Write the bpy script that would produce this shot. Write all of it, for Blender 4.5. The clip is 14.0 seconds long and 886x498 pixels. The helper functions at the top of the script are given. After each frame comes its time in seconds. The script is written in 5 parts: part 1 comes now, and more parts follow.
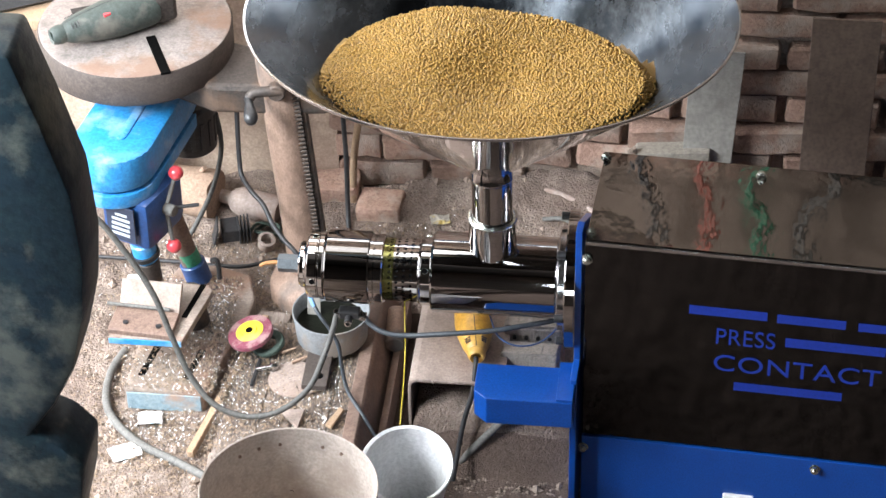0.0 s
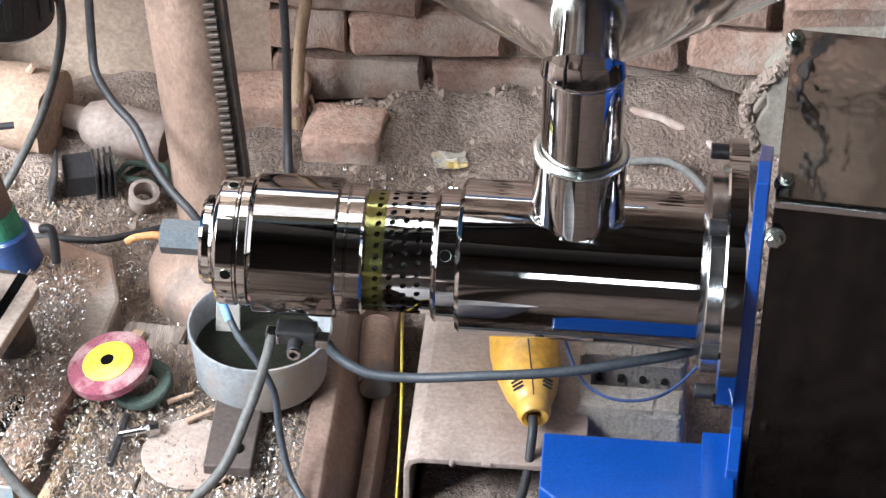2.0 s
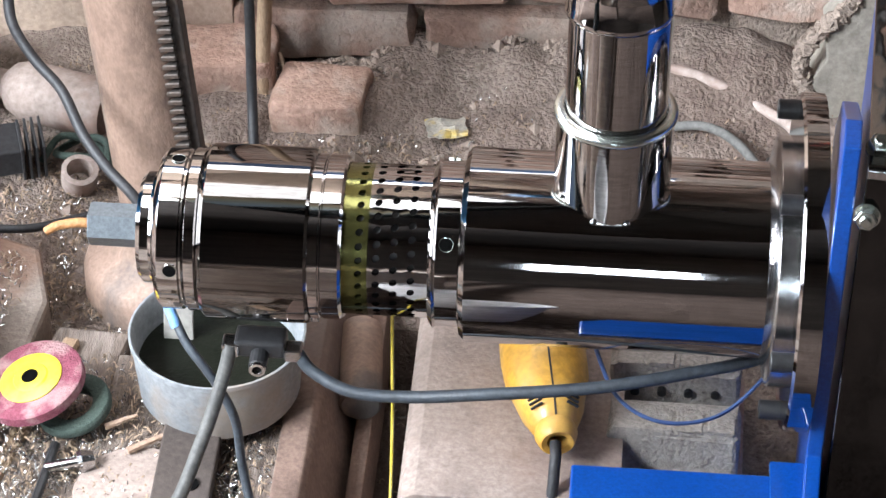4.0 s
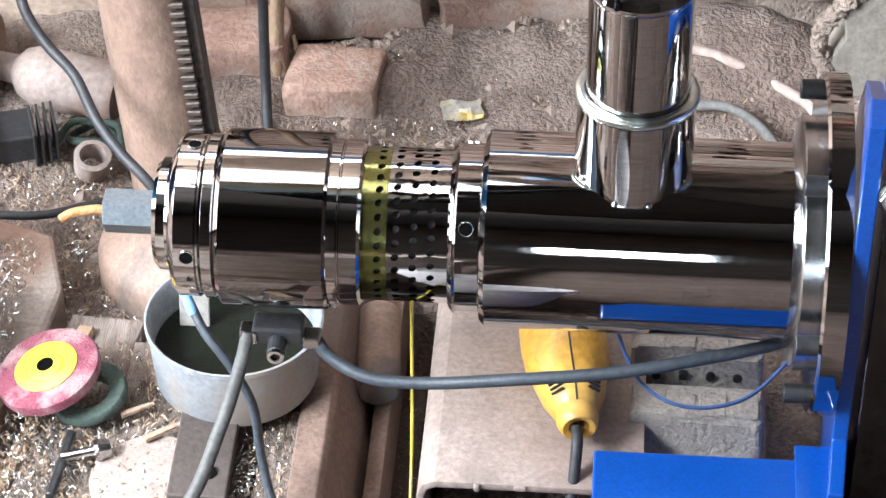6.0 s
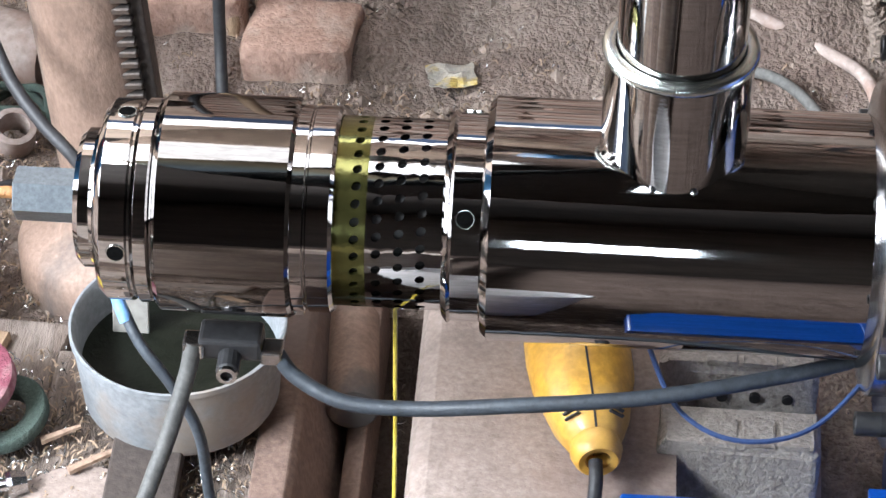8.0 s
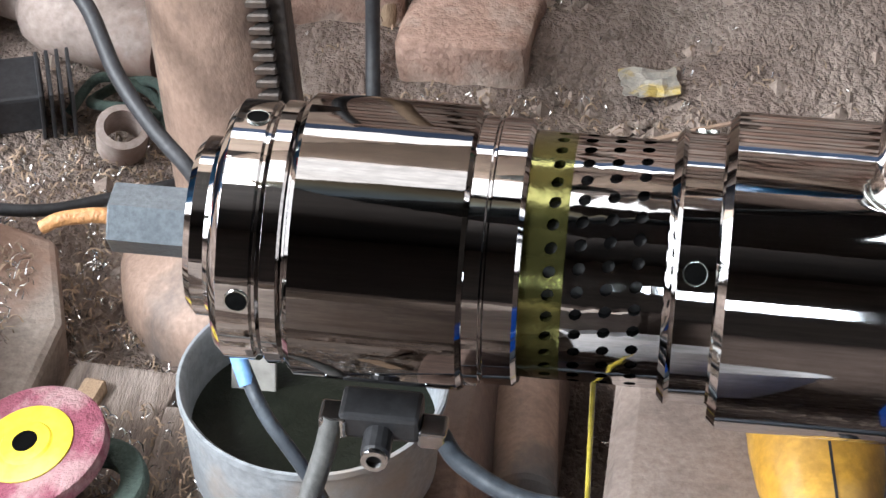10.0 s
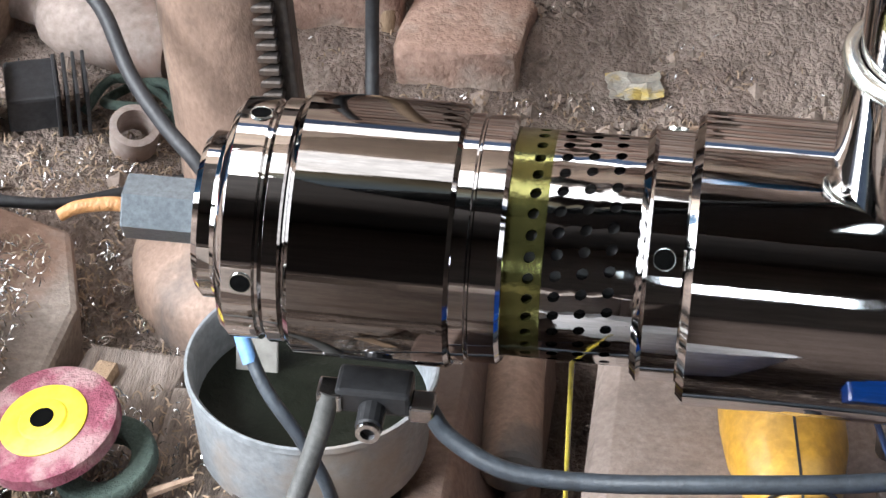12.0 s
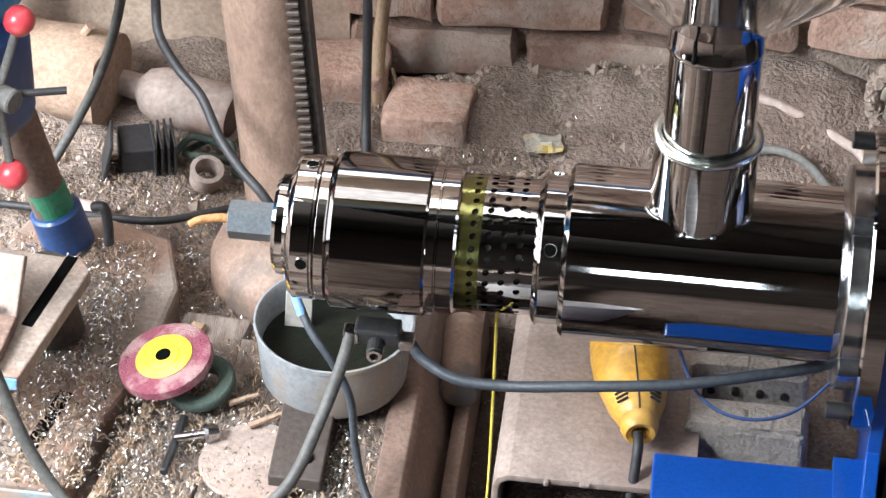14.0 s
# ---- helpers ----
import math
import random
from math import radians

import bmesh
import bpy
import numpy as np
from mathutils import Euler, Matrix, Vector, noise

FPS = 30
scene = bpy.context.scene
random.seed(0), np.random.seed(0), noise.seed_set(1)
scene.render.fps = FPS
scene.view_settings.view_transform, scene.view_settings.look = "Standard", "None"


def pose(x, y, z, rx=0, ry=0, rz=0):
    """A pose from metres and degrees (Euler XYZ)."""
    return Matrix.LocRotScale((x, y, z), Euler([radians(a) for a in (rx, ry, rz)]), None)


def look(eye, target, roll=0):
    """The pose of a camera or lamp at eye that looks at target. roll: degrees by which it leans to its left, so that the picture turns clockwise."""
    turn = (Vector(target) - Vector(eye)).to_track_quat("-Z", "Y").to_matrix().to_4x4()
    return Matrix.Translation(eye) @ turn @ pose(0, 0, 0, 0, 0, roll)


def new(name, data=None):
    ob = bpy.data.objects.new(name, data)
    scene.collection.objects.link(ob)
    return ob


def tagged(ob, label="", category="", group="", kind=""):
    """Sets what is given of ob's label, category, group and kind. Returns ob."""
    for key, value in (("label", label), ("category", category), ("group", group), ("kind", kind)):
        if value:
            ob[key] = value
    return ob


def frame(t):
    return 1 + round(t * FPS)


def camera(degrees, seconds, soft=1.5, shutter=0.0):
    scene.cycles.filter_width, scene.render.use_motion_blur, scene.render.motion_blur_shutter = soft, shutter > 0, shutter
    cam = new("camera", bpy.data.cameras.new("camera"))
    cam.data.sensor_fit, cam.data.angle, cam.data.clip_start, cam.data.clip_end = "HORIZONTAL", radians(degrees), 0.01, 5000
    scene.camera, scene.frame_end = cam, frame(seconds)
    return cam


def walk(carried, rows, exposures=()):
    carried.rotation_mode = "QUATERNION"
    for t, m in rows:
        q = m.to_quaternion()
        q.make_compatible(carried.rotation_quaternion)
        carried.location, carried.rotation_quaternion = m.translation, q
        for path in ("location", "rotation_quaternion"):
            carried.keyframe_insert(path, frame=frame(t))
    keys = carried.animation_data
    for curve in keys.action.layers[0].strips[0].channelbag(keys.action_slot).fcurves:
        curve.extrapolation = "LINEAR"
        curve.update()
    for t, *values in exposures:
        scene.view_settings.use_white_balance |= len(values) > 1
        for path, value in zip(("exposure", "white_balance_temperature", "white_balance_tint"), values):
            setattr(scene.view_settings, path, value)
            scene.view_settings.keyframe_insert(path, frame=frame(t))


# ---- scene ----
cam = camera(18, 14.0)
PATH = [
    (0, (0.6181, -4.5873, 4.0723), (0.4746, -3.4190, 3.1425), -1.19),
    (0.5, (0.4412, -3.9829, 3.5789), (0.3255, -2.8136, 2.6465), 0.30),
    (1, (0.3359, -3.3160, 3.0569), (0.2299, -2.1490, 2.1205), 0.75),
    (1.5, (0.2426, -2.7850, 2.6403), (0.1493, -1.6210, 1.6988), 1.07),
    (2, (0.1998, -2.3810, 2.3115), (0.1095, -1.2212, 1.3646), 0.93),
    (2.5, (0.1785, -2.1235, 2.1083), (0.0915, -0.9697, 1.1537), 0.88),
    (5, (0.1463, -1.8832, 1.9100), (0.0625, -0.7291, 0.9556), 0.19),
    (5.5, (0.1444, -1.8812, 1.9095), (0.0584, -0.7301, 0.9516), 0.01),
    (6, (0.1371, -1.8747, 1.9080), (0.0519, -0.7278, 0.9449), -0.04),
    (6.5, (0.1235, -1.8820, 1.9161), (0.0488, -0.7340, 0.9536), 0.36),
    (7, (0.1324, -1.8839, 1.9175), (0.0573, -0.7344, 0.9568), 0.30),
    (7.5, (0.1184, -1.7545, 1.8110), (0.0499, -0.6064, 0.8482), 0.65),
    (8, (0.0909, -1.5086, 1.6149), (0.0249, -0.3682, 0.6427), 0.88),
    (8.5, (0.0662, -1.3161, 1.4639), (-0.0278, -0.1816, 0.4872), -0.05),
    (9, (0.0338, -1.1715, 1.3587), (-0.0933, -0.0348, 0.3883), -0.08),
    (11.5, (0.0161, -1.1467, 1.3411), (-0.1144, -0.0142, 0.3663), 1.09),
    (12, (0.0424, -1.2487, 1.4118), (-0.0961, -0.1114, 0.4436), 0.78),
    (12.5, (0.0409, -1.4360, 1.5603), (-0.0803, -0.2944, 0.5947), 1.54),
    (13, (0.0612, -1.6226, 1.7042), (-0.0528, -0.4765, 0.7432), 1.78),
    (13.5, (0.0800, -1.8616, 1.8919), (-0.0256, -0.7117, 0.9346), 1.96),
    (14, (0.1178, -2.1165, 2.0944), (0.0064, -0.9630, 1.1420), 1.86),
]
EXPOSURES = [(0, 0.88, 6500, 10), (1, 0.98, 6450, 10), (2.5, 1.12, 6250, 10), (5, 1.15, 6250, 10), (6, 1.40, 6200, 10), (6.5, 1.22, 6250, 10), (7, 1.06, 6250, 10), (8, 1.1, 6200, 10), (8.5, 1.65, 6100, 10), (9, 0.82, 6350, 10), (11.5, 0.94, 6350, 10), (13, 0.82, 6450, 10), (14, 0.98, 6450, 10)]
walk(cam, [(t, look(eye, target, roll)) for t, eye, target, roll in PATH], EXPOSURES)

# ---- light ----
world = bpy.data.worlds.new("world")
scene.world = world
world.use_nodes = True
wn = world.node_tree.nodes
sky = wn.new("ShaderNodeTexSky")
sky.sky_type = "NISHITA"
sky.sun_disc = False
sky.sun_elevation = radians(52)
sky.sun_rotation = radians(285)
wn["Background"].inputs[1].default_value = 0.08
world.node_tree.links.new(sky.outputs[0], wn["Background"].inputs[0])

sun = new("sun", bpy.data.lights.new("sun", "SUN"))
sun.data.energy, sun.data.angle, sun.data.color = 1.2, radians(14), (1.0, 0.95, 0.88)
sun.matrix_world = look((-2.6, -0.9, 3.8), (0, 0, 0))


def area_lamp(name, eye, target, sx, sy, power, color):
    ob = new(name, bpy.data.lights.new(name, "AREA"))
    ob.data.shape, ob.data.size, ob.data.size_y = "RECTANGLE", sx, sy
    ob.data.energy, ob.data.color = power, color
    ob.matrix_world = look(eye, target)
    return ob


# daylight lamps at the added roof gap and the open left side of the shed
area_lamp("roof_gap_light", (-0.46, 0.05, 2.36), (-0.46, 0.05, 0), 0.22, 0.95, 7, (0.98, 0.97, 0.95))
# unseen fill lamp at the back, added for the bright line on the barrel
area_lamp("back_fill_light", (-0.33, 0.69, 1.27), (-0.20, -0.60, 0.30), 1.16, 0.17, 3.5, (0.98, 0.98, 0.98))
area_lamp("side_opening_light", (-2.3, -0.1, 1.15), (0, 0.1, 0.35), 1.8, 1.9, 66, (0.945, 0.99, 1.03))
# added fill from the front left, placed clear of the barrel's reflections
area_lamp("front_left_fill_light", (-2.3, -1.8, 2.55), (0.05, 0.05, 0.2), 1.5, 1.2, 225, (0.945, 0.99, 1.03))
# added weak front fill; the front wall has no opening here
area_lamp("front_fill_light", (0.2, -5.85, 1.9), (0.1, 0, 0.4), 0.5, 1.1, 20, (0.80, 0.92, 1.0))


# ---- materials ----
def mat(name, a, b, rough=0.6, metal=0.0, scale=8.0, fine=120.0, bump=0.2, depth=0.003, spread=0.5, stain=None, amount=0.4, stretch=(1, 1, 1), island=0.0, obrand=0.0, coat=0.0, rough2=None, spec=0.5, grime=0.4):
    m = bpy.data.materials.new(name)
    m.use_nodes = True
    nt = m.node_tree
    n, l = nt.nodes, nt.links
    p = n["Principled BSDF"]
    p.inputs["Metallic"].default_value = metal
    p.inputs["Coat Weight"].default_value = coat
    p.inputs["Specular IOR Level"].default_value = spec
    p.inputs["Coat Roughness"].default_value = 0.15
    tc = n.new("ShaderNodeTexCoord")
    mp = n.new("ShaderNodeMapping")
    mp.inputs["Scale"].default_value = stretch
    l.new(tc.outputs["Object"], mp.inputs["Vector"])

    def noise_tex(s, detail=5.0):
        t = n.new("ShaderNodeTexNoise")
        t.inputs["Scale"].default_value = s
        t.inputs["Detail"].default_value = detail
        t.inputs["Roughness"].default_value = 0.62
        l.new(mp.outputs[0], t.inputs["Vector"])
        return t

    def mix(fac, x, y):
        k = n.new("ShaderNodeMix")
        k.data_type = "RGBA"
        for sock, v in ((k.inputs[0], fac), (k.inputs[6], x), (k.inputs[7], y)):
            if isinstance(v, (tuple, float, int)):
                sock.default_value = (*v, 1) if isinstance(v, tuple) else v
            else:
                l.new(v, sock)
        return k.outputs[2]

    def ramp(src, lo, hi):
        r = n.new("ShaderNodeMapRange")
        r.inputs["From Min"].default_value, r.inputs["From Max"].default_value = lo, hi
        l.new(src, r.inputs[0])
        return r.outputs[0]

    big, small = noise_tex(scale), noise_tex(fine, 3.0)
    c = mix(ramp(big.outputs[0], 0.5 - spread / 2, 0.5 + spread / 2), a, b)
    c = mix(ramp(small.outputs[0], 0.3, 0.75), c, tuple(0.72 * x for x in a))
    if metal < 0.5 and grime:
        gr = noise_tex(scale * 3.3 + 9, 6.0)
        k = n.new("ShaderNodeMath")
        k.operation = "MULTIPLY"
        l.new(ramp(gr.outputs[0], 0.47, 0.66), k.inputs[0])
        k.inputs[1].default_value = grime
        c = mix(k.outputs[0], c, tuple(0.42 * x for x in a))
    if stain:
        st = noise_tex(scale * 0.45 + 1.7, 8.0)
        k = n.new("ShaderNodeMath")
        k.operation = "MULTIPLY"
        l.new(ramp(st.outputs[0], 0.5, 0.62), k.inputs[0])
        k.inputs[1].default_value = amount
        c = mix(k.outputs[0], c, stain)
    if island or obrand:
        g = n.new("ShaderNodeNewGeometry") if island else n.new("ShaderNodeObjectInfo")
        src = g.outputs["Random Per Island"] if island else g.outputs["Random"]
        h = n.new("ShaderNodeHueSaturation")
        w = island or obrand
        r = n.new("ShaderNodeMapRange")
        r.inputs["To Min"].default_value, r.inputs["To Max"].default_value = 1 - w, 1 + w
        l.new(src, r.inputs[0])
        l.new(r.outputs[0], h.inputs["Value"])
        l.new(c, h.inputs["Color"])
        c = h.outputs[0]
    l.new(c, p.inputs["Base Color"])
    rr = n.new("ShaderNodeMapRange")
    rr.inputs["To Min"].default_value, rr.inputs["To Max"].default_value = rough, rough if rough2 is None else rough2
    rr.inputs["From Min"].default_value, rr.inputs["From Max"].default_value = 0.35, 0.65
    l.new(big.outputs[0], rr.inputs[0])
    l.new(rr.outputs[0], p.inputs["Roughness"])
    if bump:
        bp = n.new("ShaderNodeBump")
        bp.inputs["Strength"].default_value, bp.inputs["Distance"].default_value = bump, depth
        ad = n.new("ShaderNodeMath")
        l.new(big.outputs[0], ad.inputs[0])
        l.new(small.outputs[0], ad.inputs[1])
        l.new(ad.outputs[0], bp.inputs["Height"])
        l.new(bp.outputs[0], p.inputs["Normal"])
    return m


M = dict(
    earth=mat("earth", (0.275, 0.205, 0.170), (0.43, 0.355, 0.300), 0.95, scale=7, fine=170, bump=1.0, depth=0.014, grime=0.6, stain=(0.13, 0.085, 0.068), amount=0.6),
    clod=mat("dry_clod", (0.26, 0.195, 0.16), (0.42, 0.345, 0.29), 0.95, scale=12, fine=170, bump=0.6, island=0.35),
    # same earth with shade put into the colour, for hollows and foreground
    shaded_earth=mat("shaded_earth", (0.125, 0.086, 0.069), (0.20, 0.145, 0.118), 0.95, scale=14, fine=200, bump=1.0, depth=0.008),
    plaster=mat("plaster", (0.50, 0.375, 0.29), (0.62, 0.50, 0.40), 0.92, scale=5, fine=150, bump=0.5, stain=(0.33, 0.22, 0.17), amount=0.5),
    mortar=mat("mortar", (0.30, 0.235, 0.19), (0.40, 0.32, 0.27), 0.95, scale=20, fine=220, bump=1.0, depth=0.006),
    brick=mat("brick", (0.32, 0.195, 0.148), (0.42, 0.30, 0.24), 0.93, scale=16, fine=130, bump=0.7, depth=0.005, stain=(0.40, 0.34, 0.29), amount=0.65, obrand=0.22),
    grey_plaster=mat("grey_plaster", (0.27, 0.24, 0.20), (0.33, 0.30, 0.26), 0.9, scale=12, bump=0.4),
    dark_chrome=mat("dark_mirror_steel", (0.165, 0.154, 0.149), (0.21, 0.197, 0.19), 0.025, 1.0, scale=6, fine=60, bump=0.03, depth=0.0006, stretch=(0.25, 6, 6), rough2=0.045),
    chrome=mat("polished_steel", (0.39, 0.378, 0.374), (0.45, 0.435, 0.43), 0.025, 1.0, scale=6, fine=60, bump=0.03, depth=0.0006, stretch=(0.25, 6, 6), rough2=0.05),
    bright_chrome=mat("bright_polished_steel", (0.58, 0.56, 0.54), (0.66, 0.64, 0.62), 0.03, 1.0, scale=6, fine=60, bump=0.04, depth=0.0008, rough2=0.07),
    steel=mat("brushed_steel", (0.50, 0.50, 0.51), (0.62, 0.62, 0.62), 0.20, 1.0, scale=12, fine=300, bump=0.06, depth=0.0006),
    # dark colour of the unseen walls, chosen to keep reflections dark
    unseen_dark=mat("unseen_dark_wall", (0.07, 0.058, 0.05), (0.12, 0.10, 0.085), 0.9, scale=3, fine=60, bump=0.3),
    # scratched pan steel, base colour darkened in place of the dark roof's reflection
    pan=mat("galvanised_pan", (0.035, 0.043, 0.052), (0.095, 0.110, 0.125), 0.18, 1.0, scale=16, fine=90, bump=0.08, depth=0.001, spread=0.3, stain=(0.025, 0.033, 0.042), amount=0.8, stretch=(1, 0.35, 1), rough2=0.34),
    zinc=mat("zinc_bolt", (0.62, 0.66, 0.62), (0.72, 0.75, 0.70), 0.25, 1.0, scale=60, bump=0.05),
    # matte black that paints the shade inside holes and slots
    hole=mat("hole_shade_black", (0.003, 0.003, 0.003), (0.006, 0.006, 0.006), 1.0, spec=0.0, bump=0.0, grime=0.0),
    navy_wire=mat("navy_wire", (0.03, 0.06, 0.16), (0.05, 0.09, 0.22), 0.5, scale=30, bump=0.1),
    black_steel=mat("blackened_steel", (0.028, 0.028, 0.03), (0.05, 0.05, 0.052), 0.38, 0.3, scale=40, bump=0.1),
    grey_hex=mat("grey_machined_steel", (0.12, 0.135, 0.15), (0.17, 0.19, 0.205), 0.42, 0.7, scale=40, fine=300, bump=0.1),
    mirror=mat("mirror_panel", (0.058, 0.057, 0.057), (0.074, 0.073, 0.073), 0.035, 1.0, scale=2.4, fine=30, bump=0.035, depth=0.004, rough2=0.06),
    cover=mat("mirror_cover", (0.22, 0.20, 0.185), (0.28, 0.26, 0.24), 0.03, 1.0, scale=3.6, fine=5, bump=0.28, depth=0.012, rough2=0.09, stretch=(1, 0.6, 1)),
    blue=mat("blue_enamel", (0.003, 0.055, 0.30), (0.005, 0.075, 0.37), 0.32, scale=10, fine=300, bump=0.05, depth=0.0008, coat=0.3, grime=0.12),
    letter=mat("blue_letter", (0.008, 0.03, 0.27), (0.012, 0.04, 0.33), 0.4, scale=30, bump=0.0, grime=0.0),
    oil=mat("seed_oil", (0.55, 0.42, 0.05), (0.66, 0.52, 0.09), 0.12, scale=40, bump=0.0, coat=0.6, grime=0.0),
    oily=mat("oil_wet_steel", (0.13, 0.126, 0.04), (0.19, 0.18, 0.065), 0.14, 0.9, scale=25, fine=90, bump=0.1),
    cake=mat("press_cake", (0.36, 0.165, 0.055), (0.46, 0.235, 0.095), 0.6, scale=60, fine=250, bump=0.6),
    seed=mat("soybean", (0.315, 0.178, 0.034), (0.40, 0.242, 0.058), 0.48, scale=20, fine=300, bump=0.1, island=0.22, grime=0.0),
    rust=mat("rusty_steel", (0.18, 0.115, 0.09), (0.28, 0.195, 0.155), 0.75, 0.2, scale=9, fine=180, bump=0.35, stain=(0.13, 0.10, 0.09), amount=0.7),
    column=mat("dusty_column", (0.28, 0.185, 0.14), (0.37, 0.265, 0.205), 0.65, 0.1, scale=5, fine=160, bump=0.3, stain=(0.085, 0.078, 0.075), amount=1.0, stretch=(1.4, 1.4, 0.8), grime=0.55),
    table_rim=mat("greasy_table_rim", (0.06, 0.046, 0.04), (0.10, 0.08, 0.068), 0.7, 0.2, scale=10, fine=150, bump=0.3, stain=(0.07, 0.055, 0.05), amount=0.6),
    iron=mat("cast_iron", (0.055, 0.048, 0.045), (0.11, 0.092, 0.082), 0.6, 0.5, scale=10, fine=150, bump=0.3, stain=(0.20, 0.13, 0.09), amount=0.6),
    dusty_iron=mat("dusty_iron", (0.27, 0.215, 0.18), (0.39, 0.33, 0.285), 0.85, 0.1, scale=9, fine=180, bump=0.4, stain=(0.24, 0.13, 0.085), amount=0.7),
    plate=mat("dusty_channel", (0.32, 0.25, 0.215), (0.42, 0.345, 0.305), 0.85, 0.1, scale=7, fine=170, bump=0.35, stain=(0.26, 0.18, 0.145), amount=0.5),
    sky_blue=mat("light_blue_paint", (0.016, 0.21, 0.52), (0.04, 0.30, 0.62), 0.42, scale=9, fine=120, bump=0.08, stain=(0.62, 0.72, 0.78), amount=0.35, coat=0.2, grime=0.2),
    table_top=mat("scraped_table_top", (0.21, 0.185, 0.175), (0.34, 0.30, 0.28), 0.5, 0.25, scale=7, fine=160, bump=0.2, stain=(0.19, 0.115, 0.08), amount=0.8, grime=0.6),
    worn_blue=mat("worn_blue_paint", (0.22, 0.33, 0.40), (0.32, 0.36, 0.36), 0.75, scale=18, fine=150, bump=0.3, stain=(0.33, 0.22, 0.16), amount=0.9),
    navy=mat("navy_casting", (0.005, 0.013, 0.022), (0.010, 0.022, 0.024), 0.5, spec=0.2, scale=11, fine=70, bump=0.4, stain=(0.075, 0.082, 0.072), amount=0.6, coat=0.0, grime=0.8),
    deep_blue=mat("dark_blue_casting", (0.012, 0.055, 0.19), (0.02, 0.075, 0.23), 0.4, scale=12, bump=0.1, coat=0.2),
    red=mat("red_knob", (0.62, 0.05, 0.07), (0.70, 0.09, 0.10), 0.35, scale=30, bump=0.05, stain=(0.6, 0.35, 0.33), amount=0.4, coat=0.3, grime=0.12),
    cable=mat("black_cable", (0.022, 0.022, 0.025), (0.045, 0.045, 0.048), 0.55, scale=30, fine=200, bump=0.15),
    grey_cable=mat("dusty_grey_cable", (0.12, 0.117, 0.11), (0.19, 0.183, 0.172), 0.75, scale=18, fine=200, bump=0.2),
    dark_grey_cable=mat("dark_grey_cable", (0.060, 0.060, 0.057), (0.115, 0.112, 0.104), 0.6, scale=18, fine=200, bump=0.2),
    slate_cable=mat("slate_cable", (0.035, 0.042, 0.052), (0.075, 0.09, 0.105), 0.5, scale=25, fine=200, bump=0.2),
    blue_wire=mat("blue_wire", (0.12, 0.28, 0.58), (0.25, 0.42, 0.64), 0.5, scale=30, bump=0.1),
    red_wire=mat("red_wire", (0.40, 0.10, 0.07), (0.48, 0.15, 0.11), 0.5, scale=30, bump=0.1),
    cyan=mat("cyan_plastic", (0.30, 0.62, 0.66), (0.42, 0.70, 0.72), 0.4, scale=20, bump=0.3),
    bamboo=mat("bamboo", (0.36, 0.24, 0.15), (0.46, 0.33, 0.22), 0.75, scale=20, fine=200, bump=0.3, stretch=(4, 4, 0.6)),
    wood=mat("old_wood", (0.17, 0.128, 0.105), (0.29, 0.235, 0.20), 0.9, grime=0.6, scale=8, fine=120, bump=0.6, stretch=(6, 1, 6), stain=(0.40, 0.34, 0.30), amount=0.5),
    stump=mat("log_bark", (0.33, 0.22, 0.155), (0.45, 0.33, 0.25), 0.9, scale=12, fine=150, bump=0.7),
    bottle=mat("dusty_bottle", (0.38, 0.295, 0.255), (0.50, 0.42, 0.385), 0.7, scale=14, fine=150, bump=0.2, stain=(0.30, 0.19, 0.15), amount=0.9),
    pot=mat("grey_plastic_pot", (0.22, 0.235, 0.25), (0.31, 0.325, 0.335), 0.5, scale=12, fine=160, bump=0.15, stain=(0.27, 0.22, 0.18), amount=0.8),
    sludge=mat("dark_cutting_fluid", (0.006, 0.008, 0.005), (0.014, 0.015, 0.011), 0.35, spec=0.12, scale=18, fine=90, bump=0.5),
    white_pail=mat("white_pail", (0.86, 0.87, 0.89), (0.90, 0.905, 0.915), 0.35, scale=6, fine=120, bump=0.03, stain=(0.70, 0.69, 0.66), amount=0.4, grime=0.12),
    drum=mat("dusty_drum", (0.52, 0.45, 0.40), (0.62, 0.55, 0.495), 0.75, 0.15, scale=5, fine=150, bump=0.2, stain=(0.33, 0.26, 0.215), amount=0.6),
    pink=mat("pink_abrasive", (0.22, 0.05, 0.08), (0.31, 0.105, 0.14), 0.95, scale=40, fine=400, bump=0.7, stain=(0.38, 0.26, 0.25), amount=0.7),
    yellow=mat("yellow_plastic", (0.72, 0.56, 0.03), (0.80, 0.64, 0.07), 0.55, scale=20, bump=0.1, stain=(0.66, 0.52, 0.20), amount=0.4, grime=0.12),
    green_disc=mat("green_abrasive", (0.055, 0.082, 0.068), (0.085, 0.115, 0.097), 0.95, scale=40, fine=400, bump=0.7),
    tool_yellow=mat("tool_yellow", (0.70, 0.36, 0.035), (0.78, 0.44, 0.07), 0.45, scale=15, fine=150, bump=0.1, stain=(0.52, 0.33, 0.12), amount=0.5, coat=0.2),
    tool_green=mat("tool_dark_green", (0.045, 0.06, 0.055), (0.075, 0.095, 0.085), 0.6, scale=18, bump=0.15, stain=(0.25, 0.21, 0.18), amount=0.35),
    concrete=mat("grey_block", (0.33, 0.295, 0.265), (0.43, 0.395, 0.36), 0.95, scale=14, fine=220, bump=0.8, depth=0.004),
    board_grey=mat("grey_sheet", (0.36, 0.34, 0.31), (0.41, 0.39, 0.36), 0.7, scale=5, fine=100, bump=0.1),
    board_brown=mat("brown_sheet", (0.17, 0.12, 0.095), (0.225, 0.165, 0.13), 0.7, scale=5, fine=100, bump=0.15),
